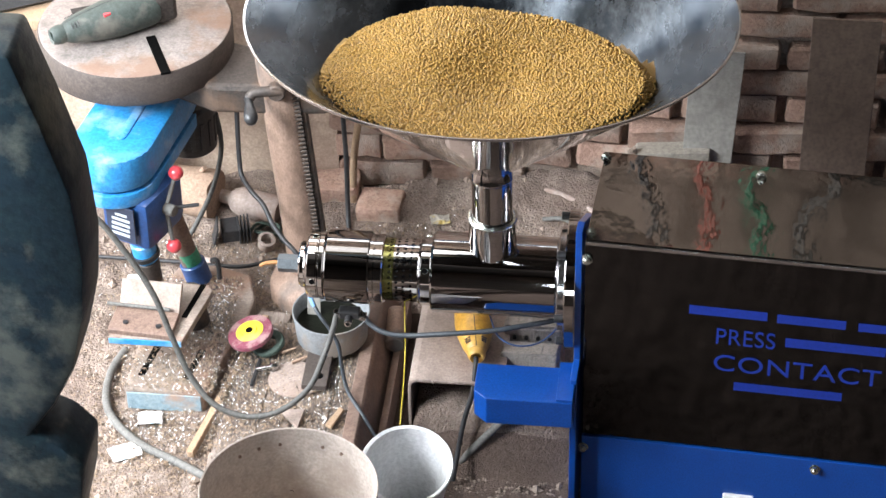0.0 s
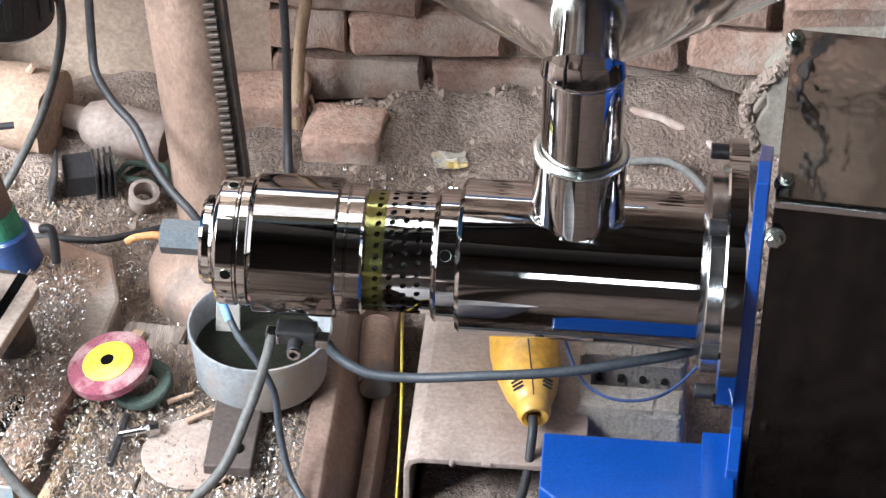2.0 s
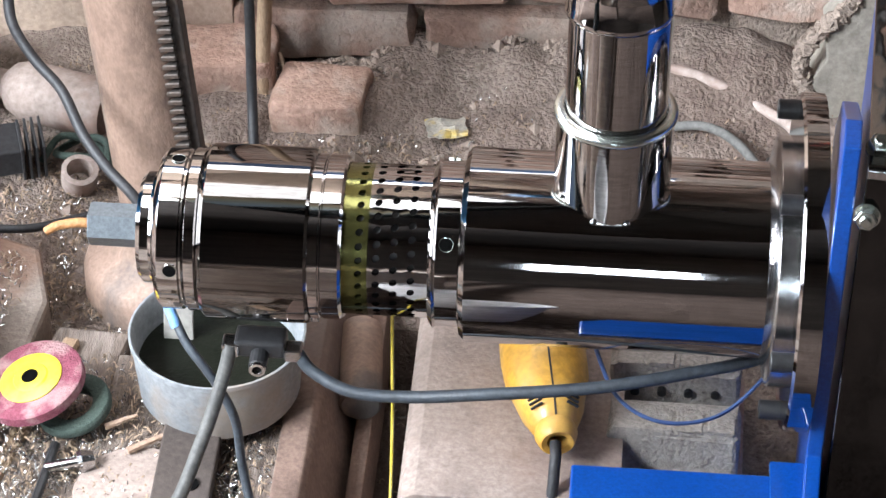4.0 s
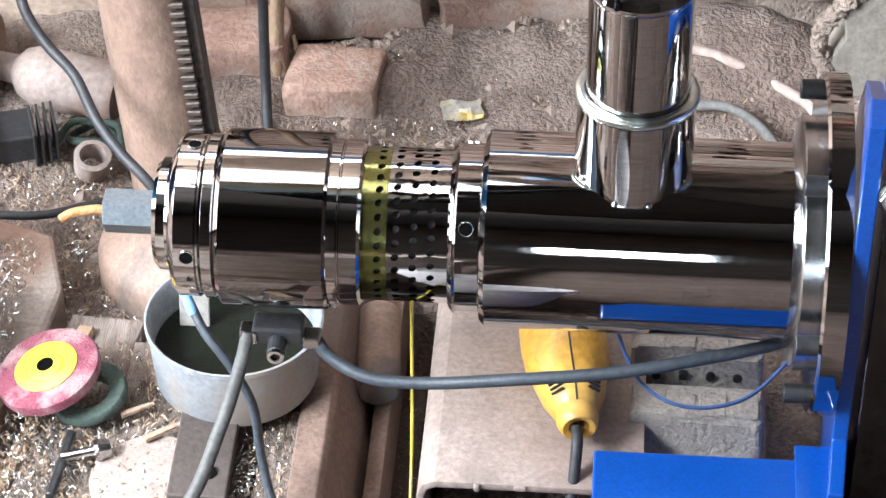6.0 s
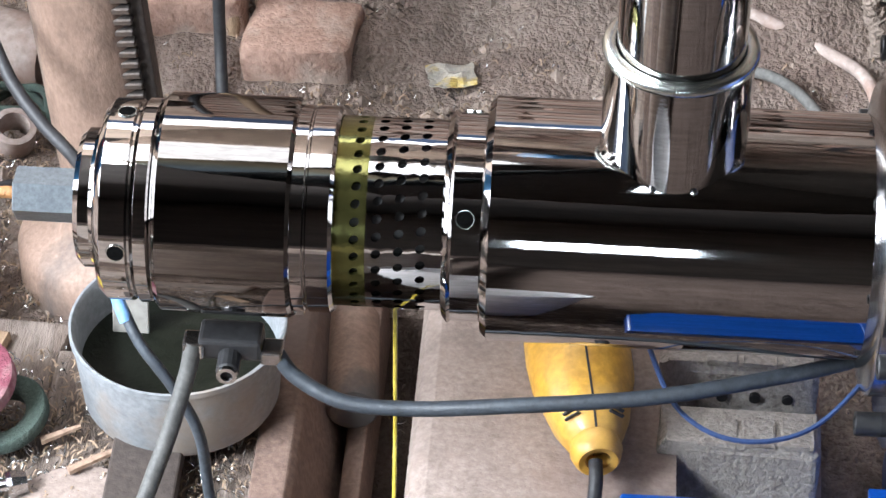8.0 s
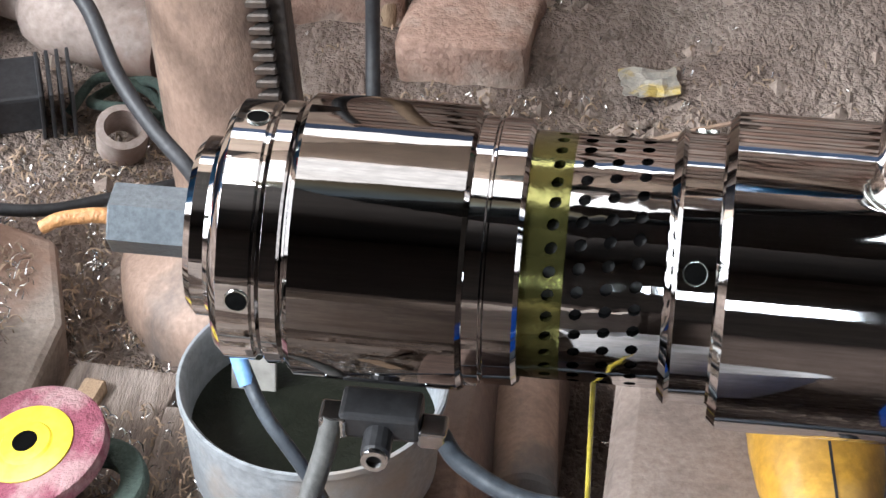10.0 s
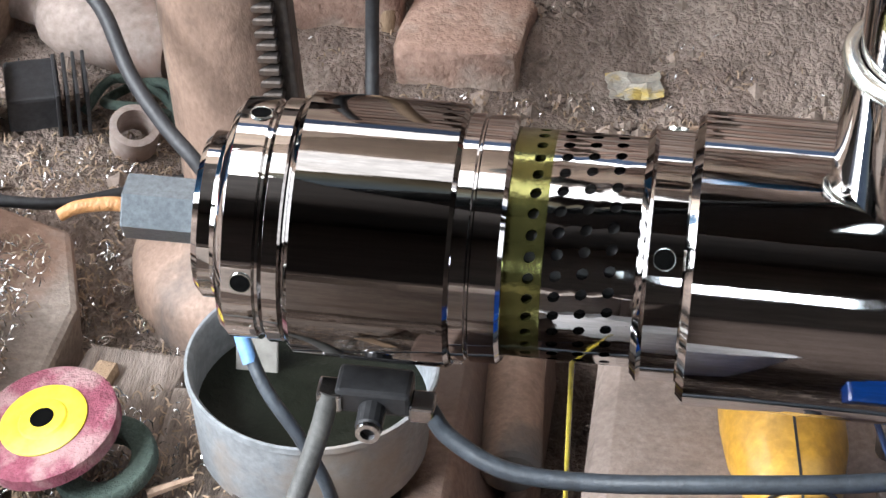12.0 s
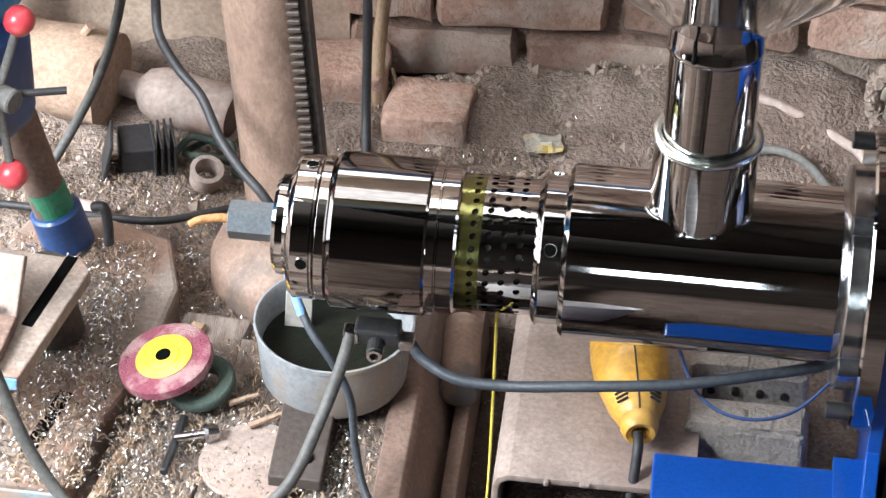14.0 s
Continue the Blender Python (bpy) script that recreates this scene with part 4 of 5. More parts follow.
# ---- dark casting beside the path ----
def build_casting():
    c = thing("machine_casting", (-0.62, -0.79, 0.0), "dark navy painted machine casting with greasy scratches", "machine")
    part("frame_plate", prism([(-0.560, 1.46), (-0.520, 1.32), (-0.482, 1.17), (-0.474, 1.02), (-0.486, 0.90), (-0.515, 0.78), (-0.56, 0.69), (-0.615, 0.61), (-0.560, 0.585), (-0.520, 0.54), (-0.530, 0.45), (-0.560, 0.33), (-0.57, 0.0), (-0.70, 0.0), (-0.70, 1.46)], -0.86, -0.72, "y", 0.012), "navy", c, smooth=40)
    part("lug", rod((-0.62, -0.722, 1.33), (-0.62, -0.70, 1.33), 0.05, 28, bevel=0.006), "navy", c, smooth=40)
    part("bolt", hexagon((-0.622, -0.722, 0.56), (-0.622, -0.706, 0.56), 0.016, 0.002), "iron", c)
    part("rim_rib", tube([(-0.60, -0.722, 1.38), (-0.57, -0.722, 1.2), (-0.563, -0.722, 1.0), (-0.585, -0.722, 0.82), (-0.65, -0.722, 0.70)], 0.010, 10), "navy", c, smooth=60)


build_casting()


# ---- vessels ----
def build_drum():
    g = ground_z(-0.19, -0.62)
    d = thing("steel_drum", (-0.185, -0.625, g), "open steel drum with dusty riveted inside", "drum")
    part("shell", lathe([(0.0, g + 0.012), (0.168, g + 0.012), (0.172, 0.292), (0.1735, 0.2975), (0.1765, 0.2985), (0.178, 0.295), (0.176, 0.288), (0.172, g - 0.01), (0.0, g - 0.01)], (-0.185, -0.625, 0), "z", 72), "drum", d, smooth=40)
    part("seam_strip", box((-0.215, -0.4565, 0.14), (0.030, 0.003, 0.30), 0.001, pose(0, 0, 0, -1, 0, 10)), "drum", d)
    for k in range(3):
        part("rivet", rod((-0.212, -0.4595, 0.05 + 0.08 * k), (-0.212, -0.4625, 0.05 + 0.08 * k), 0.005, 10), "drum", d)
    for a in (60, 75, 105, 120, 135):
        x, y = -0.185 + 0.169 * math.cos(radians(a)), -0.625 + 0.169 * math.sin(radians(a))
        part("rivet", rod((x, y, 0.262), (x - 0.003 * math.cos(radians(a)), y - 0.003 * math.sin(radians(a)), 0.262), 0.0035, 8), "rust", d)


build_drum()


def build_pail():
    at = Vector((0.012, -0.335, -0.060))
    m = pose(0, 0, 0, 16, 2, 0)
    p = thing("plastic_pail", at, "white plastic pail with some oil inside, tilted", "pail")
    part("pail_body", lathe([(0.0, 0.0), (0.054, 0.0), (0.057, 0.004), (0.090, 0.232), (0.0955, 0.234), (0.0965, 0.239), (0.0945, 0.242), (0.088, 0.240), (0.0875, 0.234), (0.055, 0.006), (0.0, 0.005)], at, m=m, seg=64), "white_pail", p, smooth=40)
    part("oil_pool", lathe([(0.0, 0.0095), (0.0545, 0.0095), (0.0545, 0.006), (0.0, 0.006)], at, m=m, seg=48), mat("thin_oil", (0.66, 0.63, 0.50), (0.72, 0.69, 0.57), 0.08, scale=20, bump=0.02), p, "shallow pale oil")
    part("seed_speck", lathe([(0, -0.003), (0.003, 0), (0, 0.003)], at + m @ Vector((0.045, 0.015, 0.012)), seg=8), "rust", p)
    for i in range(3):
        part("relief_mark", box(at + m @ Vector((-0.022 + 0.012 * i, 0.0835, 0.205)), (0.008, 0.0015, 0.010), 0.0005, m), "white_pail", p)


build_pail()


def build_pot():
    x, y, z0 = -0.216, 0.088, 0.060
    p = thing("plastic_pot", (x, y, z0), "cut-down grey plastic pot with dark fluid", "pot")
    part("pot_wall", lathe([(0.0, z0), (0.077, z0), (0.079, z0 + 0.004), (0.0845, 0.128), (0.0865, 0.129), (0.0865, 0.134), (0.0845, 0.1345), (0.0820, 0.132), (0.076, z0 + 0.008), (0.0, z0 + 0.006)], (x, y, 0), "z", 56), "pot", p, smooth=40)
    part("fluid", lathe([(0.0, 0.097), (0.0795, 0.097), (0.0790, 0.085), (0.0, 0.085)], (x, y, 0), "z", 40), "sludge", p, "dark cutting fluid with swarf")
    part("scraper", prism([(-0.275, 0.080), (-0.245, 0.082), (-0.243, 0.148), (-0.262, 0.155), (-0.272, 0.145)], 0.112, 0.116, "y", 0.001), "board_grey", p, "smeared plastic strip")


build_pot()


# ---- floor things round the drill ----
def build_boards():
    for i, (x0, x1, y0, y1, z, w) in enumerate(((-0.395, -0.372, -0.30, 0.19, 0.028, 0.078), (-0.312, -0.300, -0.29, 0.16, 0.026, 0.070), (-0.232, -0.232, -0.26, 0.13, 0.024, 0.074), (-0.165, -0.158, -0.23, 0.21, 0.030, 0.050))):
        a = math.degrees(math.atan2(x0 - x1, y1 - y0))
        b = box((0, 0, 0), (w, y1 - y0, 0.030), 0.004, rough=0.004)
        bmesh.ops.subdivide_edges(b, edges=[e for e in b.edges if abs((e.verts[0].co - e.verts[1].co).y) > 0.2], cuts=14)
        for v in b.verts:
            v.co += Vector((0.004 * noise.noise((i * 3, v.co.y * 22, v.co.x * 9)), 0.004 * noise.noise((v.co.x * 60, i, 4)), 0.004 * noise.noise((v.co.x * 30, v.co.y * 15, i))))
        bmesh.ops.transform(b, matrix=Matrix.Translation(((x0 + x1) / 2, (y0 + y1) / 2, z - 0.006)) @ pose(0, 0, 0, 0, 0, a), verts=b.verts)
        single("plank", b, "wood", "old grey-brown plank trodden into the floor", "plank", "planks on the floor")
    single("wood_strip", box((-0.437, -0.06, 0.030), (0.016, 0.46, 0.018), 0.003, pose(0, 0, 0, 2, 0, -12), rough=0.003), "bamboo", "split grey wooden strip among swarf", "wood strip")
    single("floor_board", box((-0.30, -0.305, 0.012), (0.26, 0.10, 0.03), 0.005, pose(0, 0, 0, 0, 0, 6), rough=0.004), "dusty_iron", "dusty flat steel plate on the floor", "plate")


build_boards()


def build_wheels():
    def wheel(name, c, m, prof, mt, label):
        w = thing(name, c, label, "grinding wheel")
        part("abrasive_ring", lathe(prof, c, m=m, seg=56), mt, w, smooth=40)
        return w
    c, m = Vector((-0.410, 0.050, 0.090)), pose(0, 0, 0, 6, -14, 0)
    w = wheel("grinding_wheel", c, m, [(0.020, -0.007), (0.049, -0.007), (0.0515, -0.005), (0.0515, 0.005), (0.049, 0.007), (0.020, 0.007), (0.020, -0.007)], "pink", "pink grinding wheel with yellow plastic hub")
    part("hub", lathe([(0.0075, -0.004), (0.030, -0.004), (0.0315, 0.0085), (0.0300, 0.0092), (0.018, 0.0088), (0.0165, 0.0105), (0.0085, 0.0110), (0.0075, 0.0095), (0.0075, -0.004)], c, m=m, seg=48), "yellow", w, "yellow plastic hub", smooth=40)
    # black plug gives the bore its inner shade
    part("bore", lathe([(0.0, 0.0113), (0.0086, 0.0113), (0.0086, -0.004), (0, -0.004)], c, m=m, seg=24), "hole", w, "black plug for the shade in the hub's bore")
    c, m = Vector((-0.371, 0.052, 0.062)), pose(0, 0, 0, 8, -12, 0)
    wheel("grinding_wheel", c, m, [(0.020, -0.006), (0.036, -0.006), (0.0375, -0.004), (0.0375, 0.004), (0.036, 0.006), (0.024, 0.006), (0.020, 0.003), (0.020, -0.006)], "green_disc", "small dark green grinding ring under another wheel")


build_wheels()


def build_chuck_key():
    k = thing("chuck_key", (-0.342, -0.03, 0.05), "steel chuck key with black cross bar", "chuck key")
    part("cross_bar", rod((-0.358, -0.085, 0.050), (-0.352, 0.000, 0.052), 0.0048, 12, bevel=0.001), "black_steel", k)
    part("shank", rod((-0.356, -0.036, 0.053), (-0.322, -0.024, 0.054), 0.0055, 14), "steel", k)
    part("pinion", lathe([(0, 0), (0.0105, 0.0), (0.0115, 0.004), (0.0085, 0.016), (0, 0.017)], (-0.326, -0.0255, 0.054), m=Vector((1, 0.35, 0)).to_track_quat("Z", "Y").to_matrix().to_4x4(), seg=10), "steel", k)


build_chuck_key()


def build_flat_block():
    b = thing("drilled_block", (-0.222, -0.02, 0.04), "dusty drilled steel block leaning on the planks", "steel block")
    part("slab", box((-0.222, -0.025, 0.056), (0.056, 0.115, 0.016), 0.002, pose(0, 0, 0, 3, 0, 0)), "table_rim", b)
    # dark stud for the shade in the block's hole
    part("hole", rod((-0.214, -0.052, 0.058), (-0.214, -0.053, 0.0645), 0.008, 16), "hole", b)


build_flat_block()
single("round_plate", lathe([(0, 0), (0.058, 0.0), (0.060, 0.003), (0.058, 0.006), (0, 0.006)], (-0.285, -0.045, 0.041), seg=40), "plate", "dusty round grey plate on the planks", "plate", smooth=40)
single("triangle_offcut", prism([(-0.300, -0.150), (-0.245, -0.142), (-0.252, -0.205)], 0.044, 0.052, "z", 0.001), "plate", "triangular dusty steel offcut on the planks", "offcut")
single("wood_chip", prism([(-0.175, -0.20), (-0.155, -0.14), (-0.165, -0.13), (-0.19, -0.19)], 0.048, 0.056, "z", 0.002), "bamboo", "torn light wooden chip on the planks", "wood chip")
for pts, r in (([(-0.330, 0.030, 0.052), (-0.300, 0.045, 0.056)], 0.004), ([(-0.300, 0.000, 0.052), (-0.270, 0.018, 0.056), (-0.235, 0.035, 0.06)], 0.004), ([(-0.09, 0.455, 0.02), (-0.02, 0.485, 0.034), (0.045, 0.515, 0.036)], 0.0035), ([(-0.245, 0.65, 0.05), (-0.225, 0.60, 0.03)], 0.003)):
    single("twig", tube(pts, r, 6, r2=r * 0.5), "stump", "short dry brown twig on the floor", "twig", "twigs")

# rails, channel and what lies on it
single("steel_beam", prism([(-0.150, -0.03), (-0.150, 0.052), (-0.122, 0.056), (-0.116, 0.050), (-0.098, -0.01), (-0.085, -0.05)], -0.30, 0.36, "y", 0.002), "rust", "long rusty steel beam beside a dark trough", "beam")
single("beam_web", prism([(-0.085, -0.06), (-0.085, -0.012), (-0.068, -0.008), (-0.062, -0.06)], -0.20, 0.33, "y", 0.002), "rust", "narrow rusty flat bar in the trough", "bar")


def build_channel():
    c = thing("steel_channel", (0.06, 0.1, 0), "dusty folded steel channel with an open dark end", "channel")
    part("channel_body", prism([(-0.044, -0.10), (-0.044, 0.068), (-0.039, 0.082), (-0.027, 0.088), (0.165, 0.088), (0.165, 0.080), (-0.026, 0.080), (-0.034, 0.076), (-0.037, 0.066), (-0.037, -0.10)], -0.062, 0.36, "y", 0.0008), "plate", c, smooth=40)
    part("channel_web", box((0.160, 0.15, 0.0), (0.006, 0.42, 0.158), 0.001), "plate", c)
    part("burr", box((0.012, -0.063, 0.084), (0.006, 0.006, 0.008), 0.002), "plate", c)
    part("burr", box((0.052, -0.063, 0.085), (0.012, 0.004, 0.006), 0.002), "plate", c)


build_channel()
single("short_pipe", rod((-0.092, 0.235, 0.018), (-0.083, 0.125, 0.010), 0.022, 24, bevel=0.003), "column", "short dusty pipe end lying in the trough", "pipe", smooth=40)
single("flat_link", prism([(0.018, -0.04), (0.034, -0.03), (0.040, 0.035), (0.024, 0.04)], -0.068, -0.060, "z", 0.001), "deep_blue", "dark flat steel link in the pit", "steel link")


def build_tread_block(y, z, label, holes):
    b = thing("tread_block", (0.245, y, z - 0.03), label, "block", "grey blocks behind the bracket")
    part("block_body", box((0.245, y, z), (0.128, 0.060, 0.060), 0.008, pose(0, 0, 0, -8, 0, -2), rough=0.004), "concrete", b)
    for i in range(4):
        part("ridge", box((0.200 + 0.030 * i, y - 0.006, z + 0.0305), (0.026, 0.034, 0.005), 0.0015, pose(0, 0, 0, -8, 0, -2), rough=0.002), "concrete", b)
    # black studs for the shade in the small holes
    for i in range(4 if holes else 0):
        part("hole", rod((0.205 + 0.026 * i, y - 0.033, z + 0.006), (0.205 + 0.026 * i, y - 0.0245, z + 0.006), 0.0045, 12), "black_steel", b)


build_tread_block(0.130, 0.078, "grey crumbling block with small holes", True)
build_tread_block(0.052, 0.066, "grey crumbling block with cracked ridges", False)
single("support_slab", box((0.245, 0.10, 0.018), (0.14, 0.17, 0.040), 0.004, rough=0.006), "brick", "dusty slab under the grey blocks", "slab")
single("prop_rod", rod((0.085, -0.085, -0.145), (0.245, -0.070, 0.060), 0.0085, 16, bevel=0.001), "grey_cable", "grey steel rod propped under the bracket", "rod", smooth=40)

# by the wall
def rough_brick(at, s, turn, label, group="loose bricks on the floor"):
    b = box((0, 0, 0), s, 0.010, seg=2)
    bmesh.ops.subdivide_edges(b, edges=b.edges[:], cuts=2, use_grid_fill=True)
    for v in b.verts:
        n = noise.noise_vector(Vector(v.co) * 38 + Vector(at) * 7)
        v.co += 0.0045 * n + 0.004 * noise.noise_vector(Vector(v.co) * 14)
    bmesh.ops.transform(b, matrix=Matrix.Translation(at) @ pose(0, 0, 0, 2, -1, turn), verts=b.verts)
    single("brick", b, "brick", label, "brick", group, smooth=50)


rough_brick((-0.176, 0.615, 0.022), (0.106, 0.086, 0.062), -5, "worn dusty brick on the floor with a broken front")
rough_brick((-0.305, 0.662, 0.028), (0.13, 0.09, 0.075), 4, "pinkish brick half behind the column")


def build_bottle():
    a = Vector((-0.585, 0.565, 0.038))
    dr = Vector((0.122, -0.040, 0.0))
    b = thing("bottle", (-0.52, 0.55, 0.0), "dusty white bottle lying on its side", "bottle")
    m = dr.to_track_quat("Z", "Y").to_matrix().to_4x4()
    L = dr.length
    part("bottle_body", lathe([(0.0, -0.035), (0.016, -0.035), (0.017, -0.004), (0.028, 0.006), (0.034, 0.022), (0.0345, L * 0.45), (0.036, L - 0.006), (0.033, L), (0.030, L - 0.002), (0.028, L - 0.006), (0.0, L - 0.006)], a, m=m, seg=40), "bottle", b, smooth=40)
    part("base_disc", lathe([(0, L - 0.0055), (0.0278, L - 0.0055), (0.025, L - 0.004), (0, L - 0.003)], a, m=m, seg=32), "rust", b, smooth=40)


build_bottle()


def build_log():
    l = thing("log", (-0.68, 0.58, 0.0), "short dusty log lying by the wall", "log")
    a, d = Vector((-0.80, 0.60, 0.058)), Vector((0.20, -0.045, 0))
    m = d.to_track_quat("Z", "Y").to_matrix().to_4x4()
    b = lathe([(0, 0), (0.058, 0), (0.060, 0.05), (0.056, 0.11), (0.061, 0.17), (0.059, d.length), (0.0, d.length + 0.004)], a, m=m, seg=28)
    bmesh.ops.subdivide_edges(b, edges=b.edges[:], cuts=1)
    for v in b.verts:
        v.co += 0.006 * noise.noise_vector(v.co * 30)
    part("bark", b, "stump", l, smooth=60)
    part("branch_stub", rod((-0.640, 0.570, 0.105), (-0.622, 0.560, 0.135), 0.006, 8), "stump", l)
    part("branch_stub", rod((-0.70, 0.575, 0.105), (-0.725, 0.560, 0.140), 0.009, 8), "stump", l)


build_log()


def build_plug():
    p = thing("plug_adapter", (-0.548, 0.47, 0.0), "black finned plug adapter on the floor", "plug")
    part("plug_body", box((-0.548, 0.475, 0.024), (0.044, 0.05, 0.036), 0.003, pose(0, 0, 0, 6, 0, 18)), "cable", p)
    for k in range(4):
        part("fin", box((-0.527 + 0.0075 * k, 0.472 + 0.003 * k, 0.028), (0.003, 0.052, 0.046), 0.0008, pose(0, 0, 0, 6, 0, 18)), "cable", p)
    part("plug_flap", box((-0.580, 0.455, 0.030), (0.004, 0.055, 0.055), 0.001, pose(0, 0, 0, 0, 14, 12)), "cable", p)


build_plug()
single("pipe_ring", lathe([(0.013, 0.0), (0.0195, 0.0), (0.0205, 0.026), (0.0145, 0.027), (0.013, 0.0)], (-0.466, 0.418, 0.004), m=pose(0, 0, 0, 18, 10, 0), seg=28), "bottle", "short rusty pipe ring on the floor", "pipe ring", smooth=40)
single("wire_tangle", tube([(-0.51, 0.45, 0.012), (-0.49, 0.475, 0.03), (-0.455, 0.478, 0.02), (-0.435, 0.455, 0.014), (-0.455, 0.44, 0.03), (-0.485, 0.446, 0.026), (-0.495, 0.47, 0.012), (-0.47, 0.485, 0.02), (-0.44, 0.47, 0.03), (-0.43, 0.44, 0.012), (-0.41, 0.43, 0.008)], 0.0042, 8), "green_disc", "small dark green wire tangle", "wire tangle", smooth=60)
single("stub_pipe", rod((-0.620, 0.365, 0.016), (-0.560, 0.355, 0.016), 0.014, 18, bevel=0.002), "bottle", "short white plastic pipe stub", "pipe stub", smooth=40)

# wall boards and plaster patch
def sheet(x0, x1, z0, z1, y, lean, mt, label, drop=0.0):
    b = prism([(x0, z0), (x1, z0 - drop), (x1 + lean, z1 - drop * 0.2), (x0 + lean * 0.6, z1)], y, y + 0.005, "y", 0.001)
    single("sheet", b, mt, label, "sheet", "sheets leaning on the wall")


sheet(0.545, 0.655, 0.0, 0.485, 0.655, 0.030, "board_grey", "pale grey sheet leaning on the brick wall")
sheet(0.835, 0.985, 0.0, 0.595, 0.650, 0.012, "board_brown", "brown sheet leaning on the brick wall")
patch = prism([(0.372, 0.0), (0.375, 0.06), (0.395, 0.10), (0.388, 0.14), (0.43, 0.20), (0.60, 0.215), (0.60, 0.0)], 0.672, 0.72, "y", 0.002)
single("plaster_patch", patch, "grey_plaster", "smooth grey plaster patch on the brick wall", "plaster", kind="structure")
rim = bmesh.new()
for i in range(46):
    t = i / 45
    x, z = 0.366 + 0.05 * t * t + 0.012 * math.sin(9 * t), 0.205 * t
    box((x, 0.676, z), (0.016, 0.020, 0.014), 0.004, pose(0, 0, 0, random.uniform(0, 90), random.uniform(0, 90), 0), bm=rim, seg=1, rough=0.006)
single("plaster_edge", rim, "mortar", "crumbling rim of the plaster patch", "plaster", kind="structure")


# ---- cables ----
def cable(name, pts, r, mt, label, cat="cable"):
    single(name, tube(pts, r, 10), mt, label, cat, smooth=60)


cable("hanging_cable", [(-0.438, 0.350, 0.547), (-0.440, 0.345, 0.459), (-0.440, 0.340, 0.370), (-0.433, 0.320, 0.343), (-0.410, 0.300, 0.317), (-0.380, 0.275, 0.300), (-0.355, 0.240, 0.275), (-0.328, 0.215, 0.254), (-0.298, 0.195, 0.233), (-0.267, 0.180, 0.189)], 0.0056, "cable", "black cable hanging beside the column")
cable("motor_cable", [(-0.60, 0.46, 0.56), (-0.575, 0.455, 0.47), (-0.552, 0.455, 0.36), (-0.548, 0.455, 0.27), (-0.575, 0.455, 0.16), (-0.615, 0.44, 0.07), (-0.65, 0.40, 0.015)], 0.0060, "dark_grey_cable", "grey cable hanging from the bench drill")
cable("wall_cable", [(-0.262, 0.60, 0.90), (-0.258, 0.60, 0.55), (-0.254, 0.60, 0.33), (-0.247, 0.585, 0.18), (-0.245, 0.565, 0.06), (-0.24, 0.53, 0.008)], 0.0060, "cable", "black cable hanging in front of the brick wall")
cable("bamboo_stick", [(-0.212, 0.645, 0.86), (-0.221, 0.635, 0.35), (-0.240, 0.62, 0.15), (-0.247, 0.61, 0.005)], 0.0085, "bamboo", "thin brown stick standing by the wall", "stick")
cable("heater_lead", [(-0.172, -0.040, 0.262), (-0.178, -0.052, 0.235), (-0.195, -0.085, 0.185), (-0.225, -0.130, 0.125), (-0.285, -0.165, 0.085), (-0.355, -0.175, 0.072), (-0.425, -0.165, 0.090), (-0.480, -0.135, 0.140), (-0.520, -0.105, 0.220), (-0.560, -0.075, 0.315), (-0.620, -0.05, 0.410), (-0.70, -0.03, 0.500), (-0.86, 0.0, 0.57)], 0.0066, "dark_grey_cable", "thick grey heater cable in a wide loop")
cable("sensor_wire", [(-0.232, 0.00, 0.262), (-0.215, -0.02, 0.240), (-0.190, -0.035, 0.212), (-0.172, -0.040, 0.170), (-0.166, -0.045, 0.110), (-0.150, -0.075, 0.072), (-0.112, -0.125, 0.050), (-0.070, -0.165, 0.000), (-0.035, -0.205, -0.060)], 0.0044, "slate_cable", "blue-grey sensor wire under the press")
cable("sensor_tip", [(-0.243, 0.012, 0.286), (-0.236, 0.004, 0.270), (-0.226, -0.010, 0.252)], 0.0050, "blue_wire", "bright blue sleeve on the sensor wire")
cable("floor_wire", [(-0.95, 0.345, 0.03), (-0.80, 0.338, 0.032), (-0.661, 0.336, 0.032), (-0.571, 0.331, 0.032), (-0.494, 0.329, 0.034), (-0.441, 0.351, 0.034), (-0.405, 0.375, 0.03), (-0.37, 0.41, 0.02)], 0.0048, "cable", "thin black wire lying on the floor")
cable("floor_hose", [(-0.695, 0.06, 0.012), (-0.712, -0.02, 0.012), (-0.705, -0.11, 0.012), (-0.672, -0.18, 0.012), (-0.60, -0.25, 0.012), (-0.50, -0.305, 0.012), (-0.40, -0.37, 0.012), (-0.36, -0.44, 0.012)], 0.0095, "grey_cable", "grey hose lying on the floor", "hose")
cable("grinder_cable", [(0.120, -0.040, 0.122), (0.121, -0.060, 0.112), (0.116, -0.088, 0.060), (0.100, -0.105, 0.000), (0.088, -0.125, -0.070), (0.078, -0.16, -0.135)], 0.0055, "cable", "black cable of the yellow grinder")
cable("loose_cable", [(0.20, 0.685, 0.045), (0.26, 0.665, 0.045), (0.325, 0.635, 0.03), (0.37, 0.585, 0.03), (0.38, 0.50, 0.02)], 0.0065, "bottle", "pale dusty cable on the floor by the wall")
cable("loose_cable", [(0.22, 0.60, 0.02), (0.27, 0.585, 0.035), (0.31, 0.555, 0.03), (0.345, 0.49, 0.02)], 0.0055, "grey_cable", "grey dusty cable on the floor by the wall")


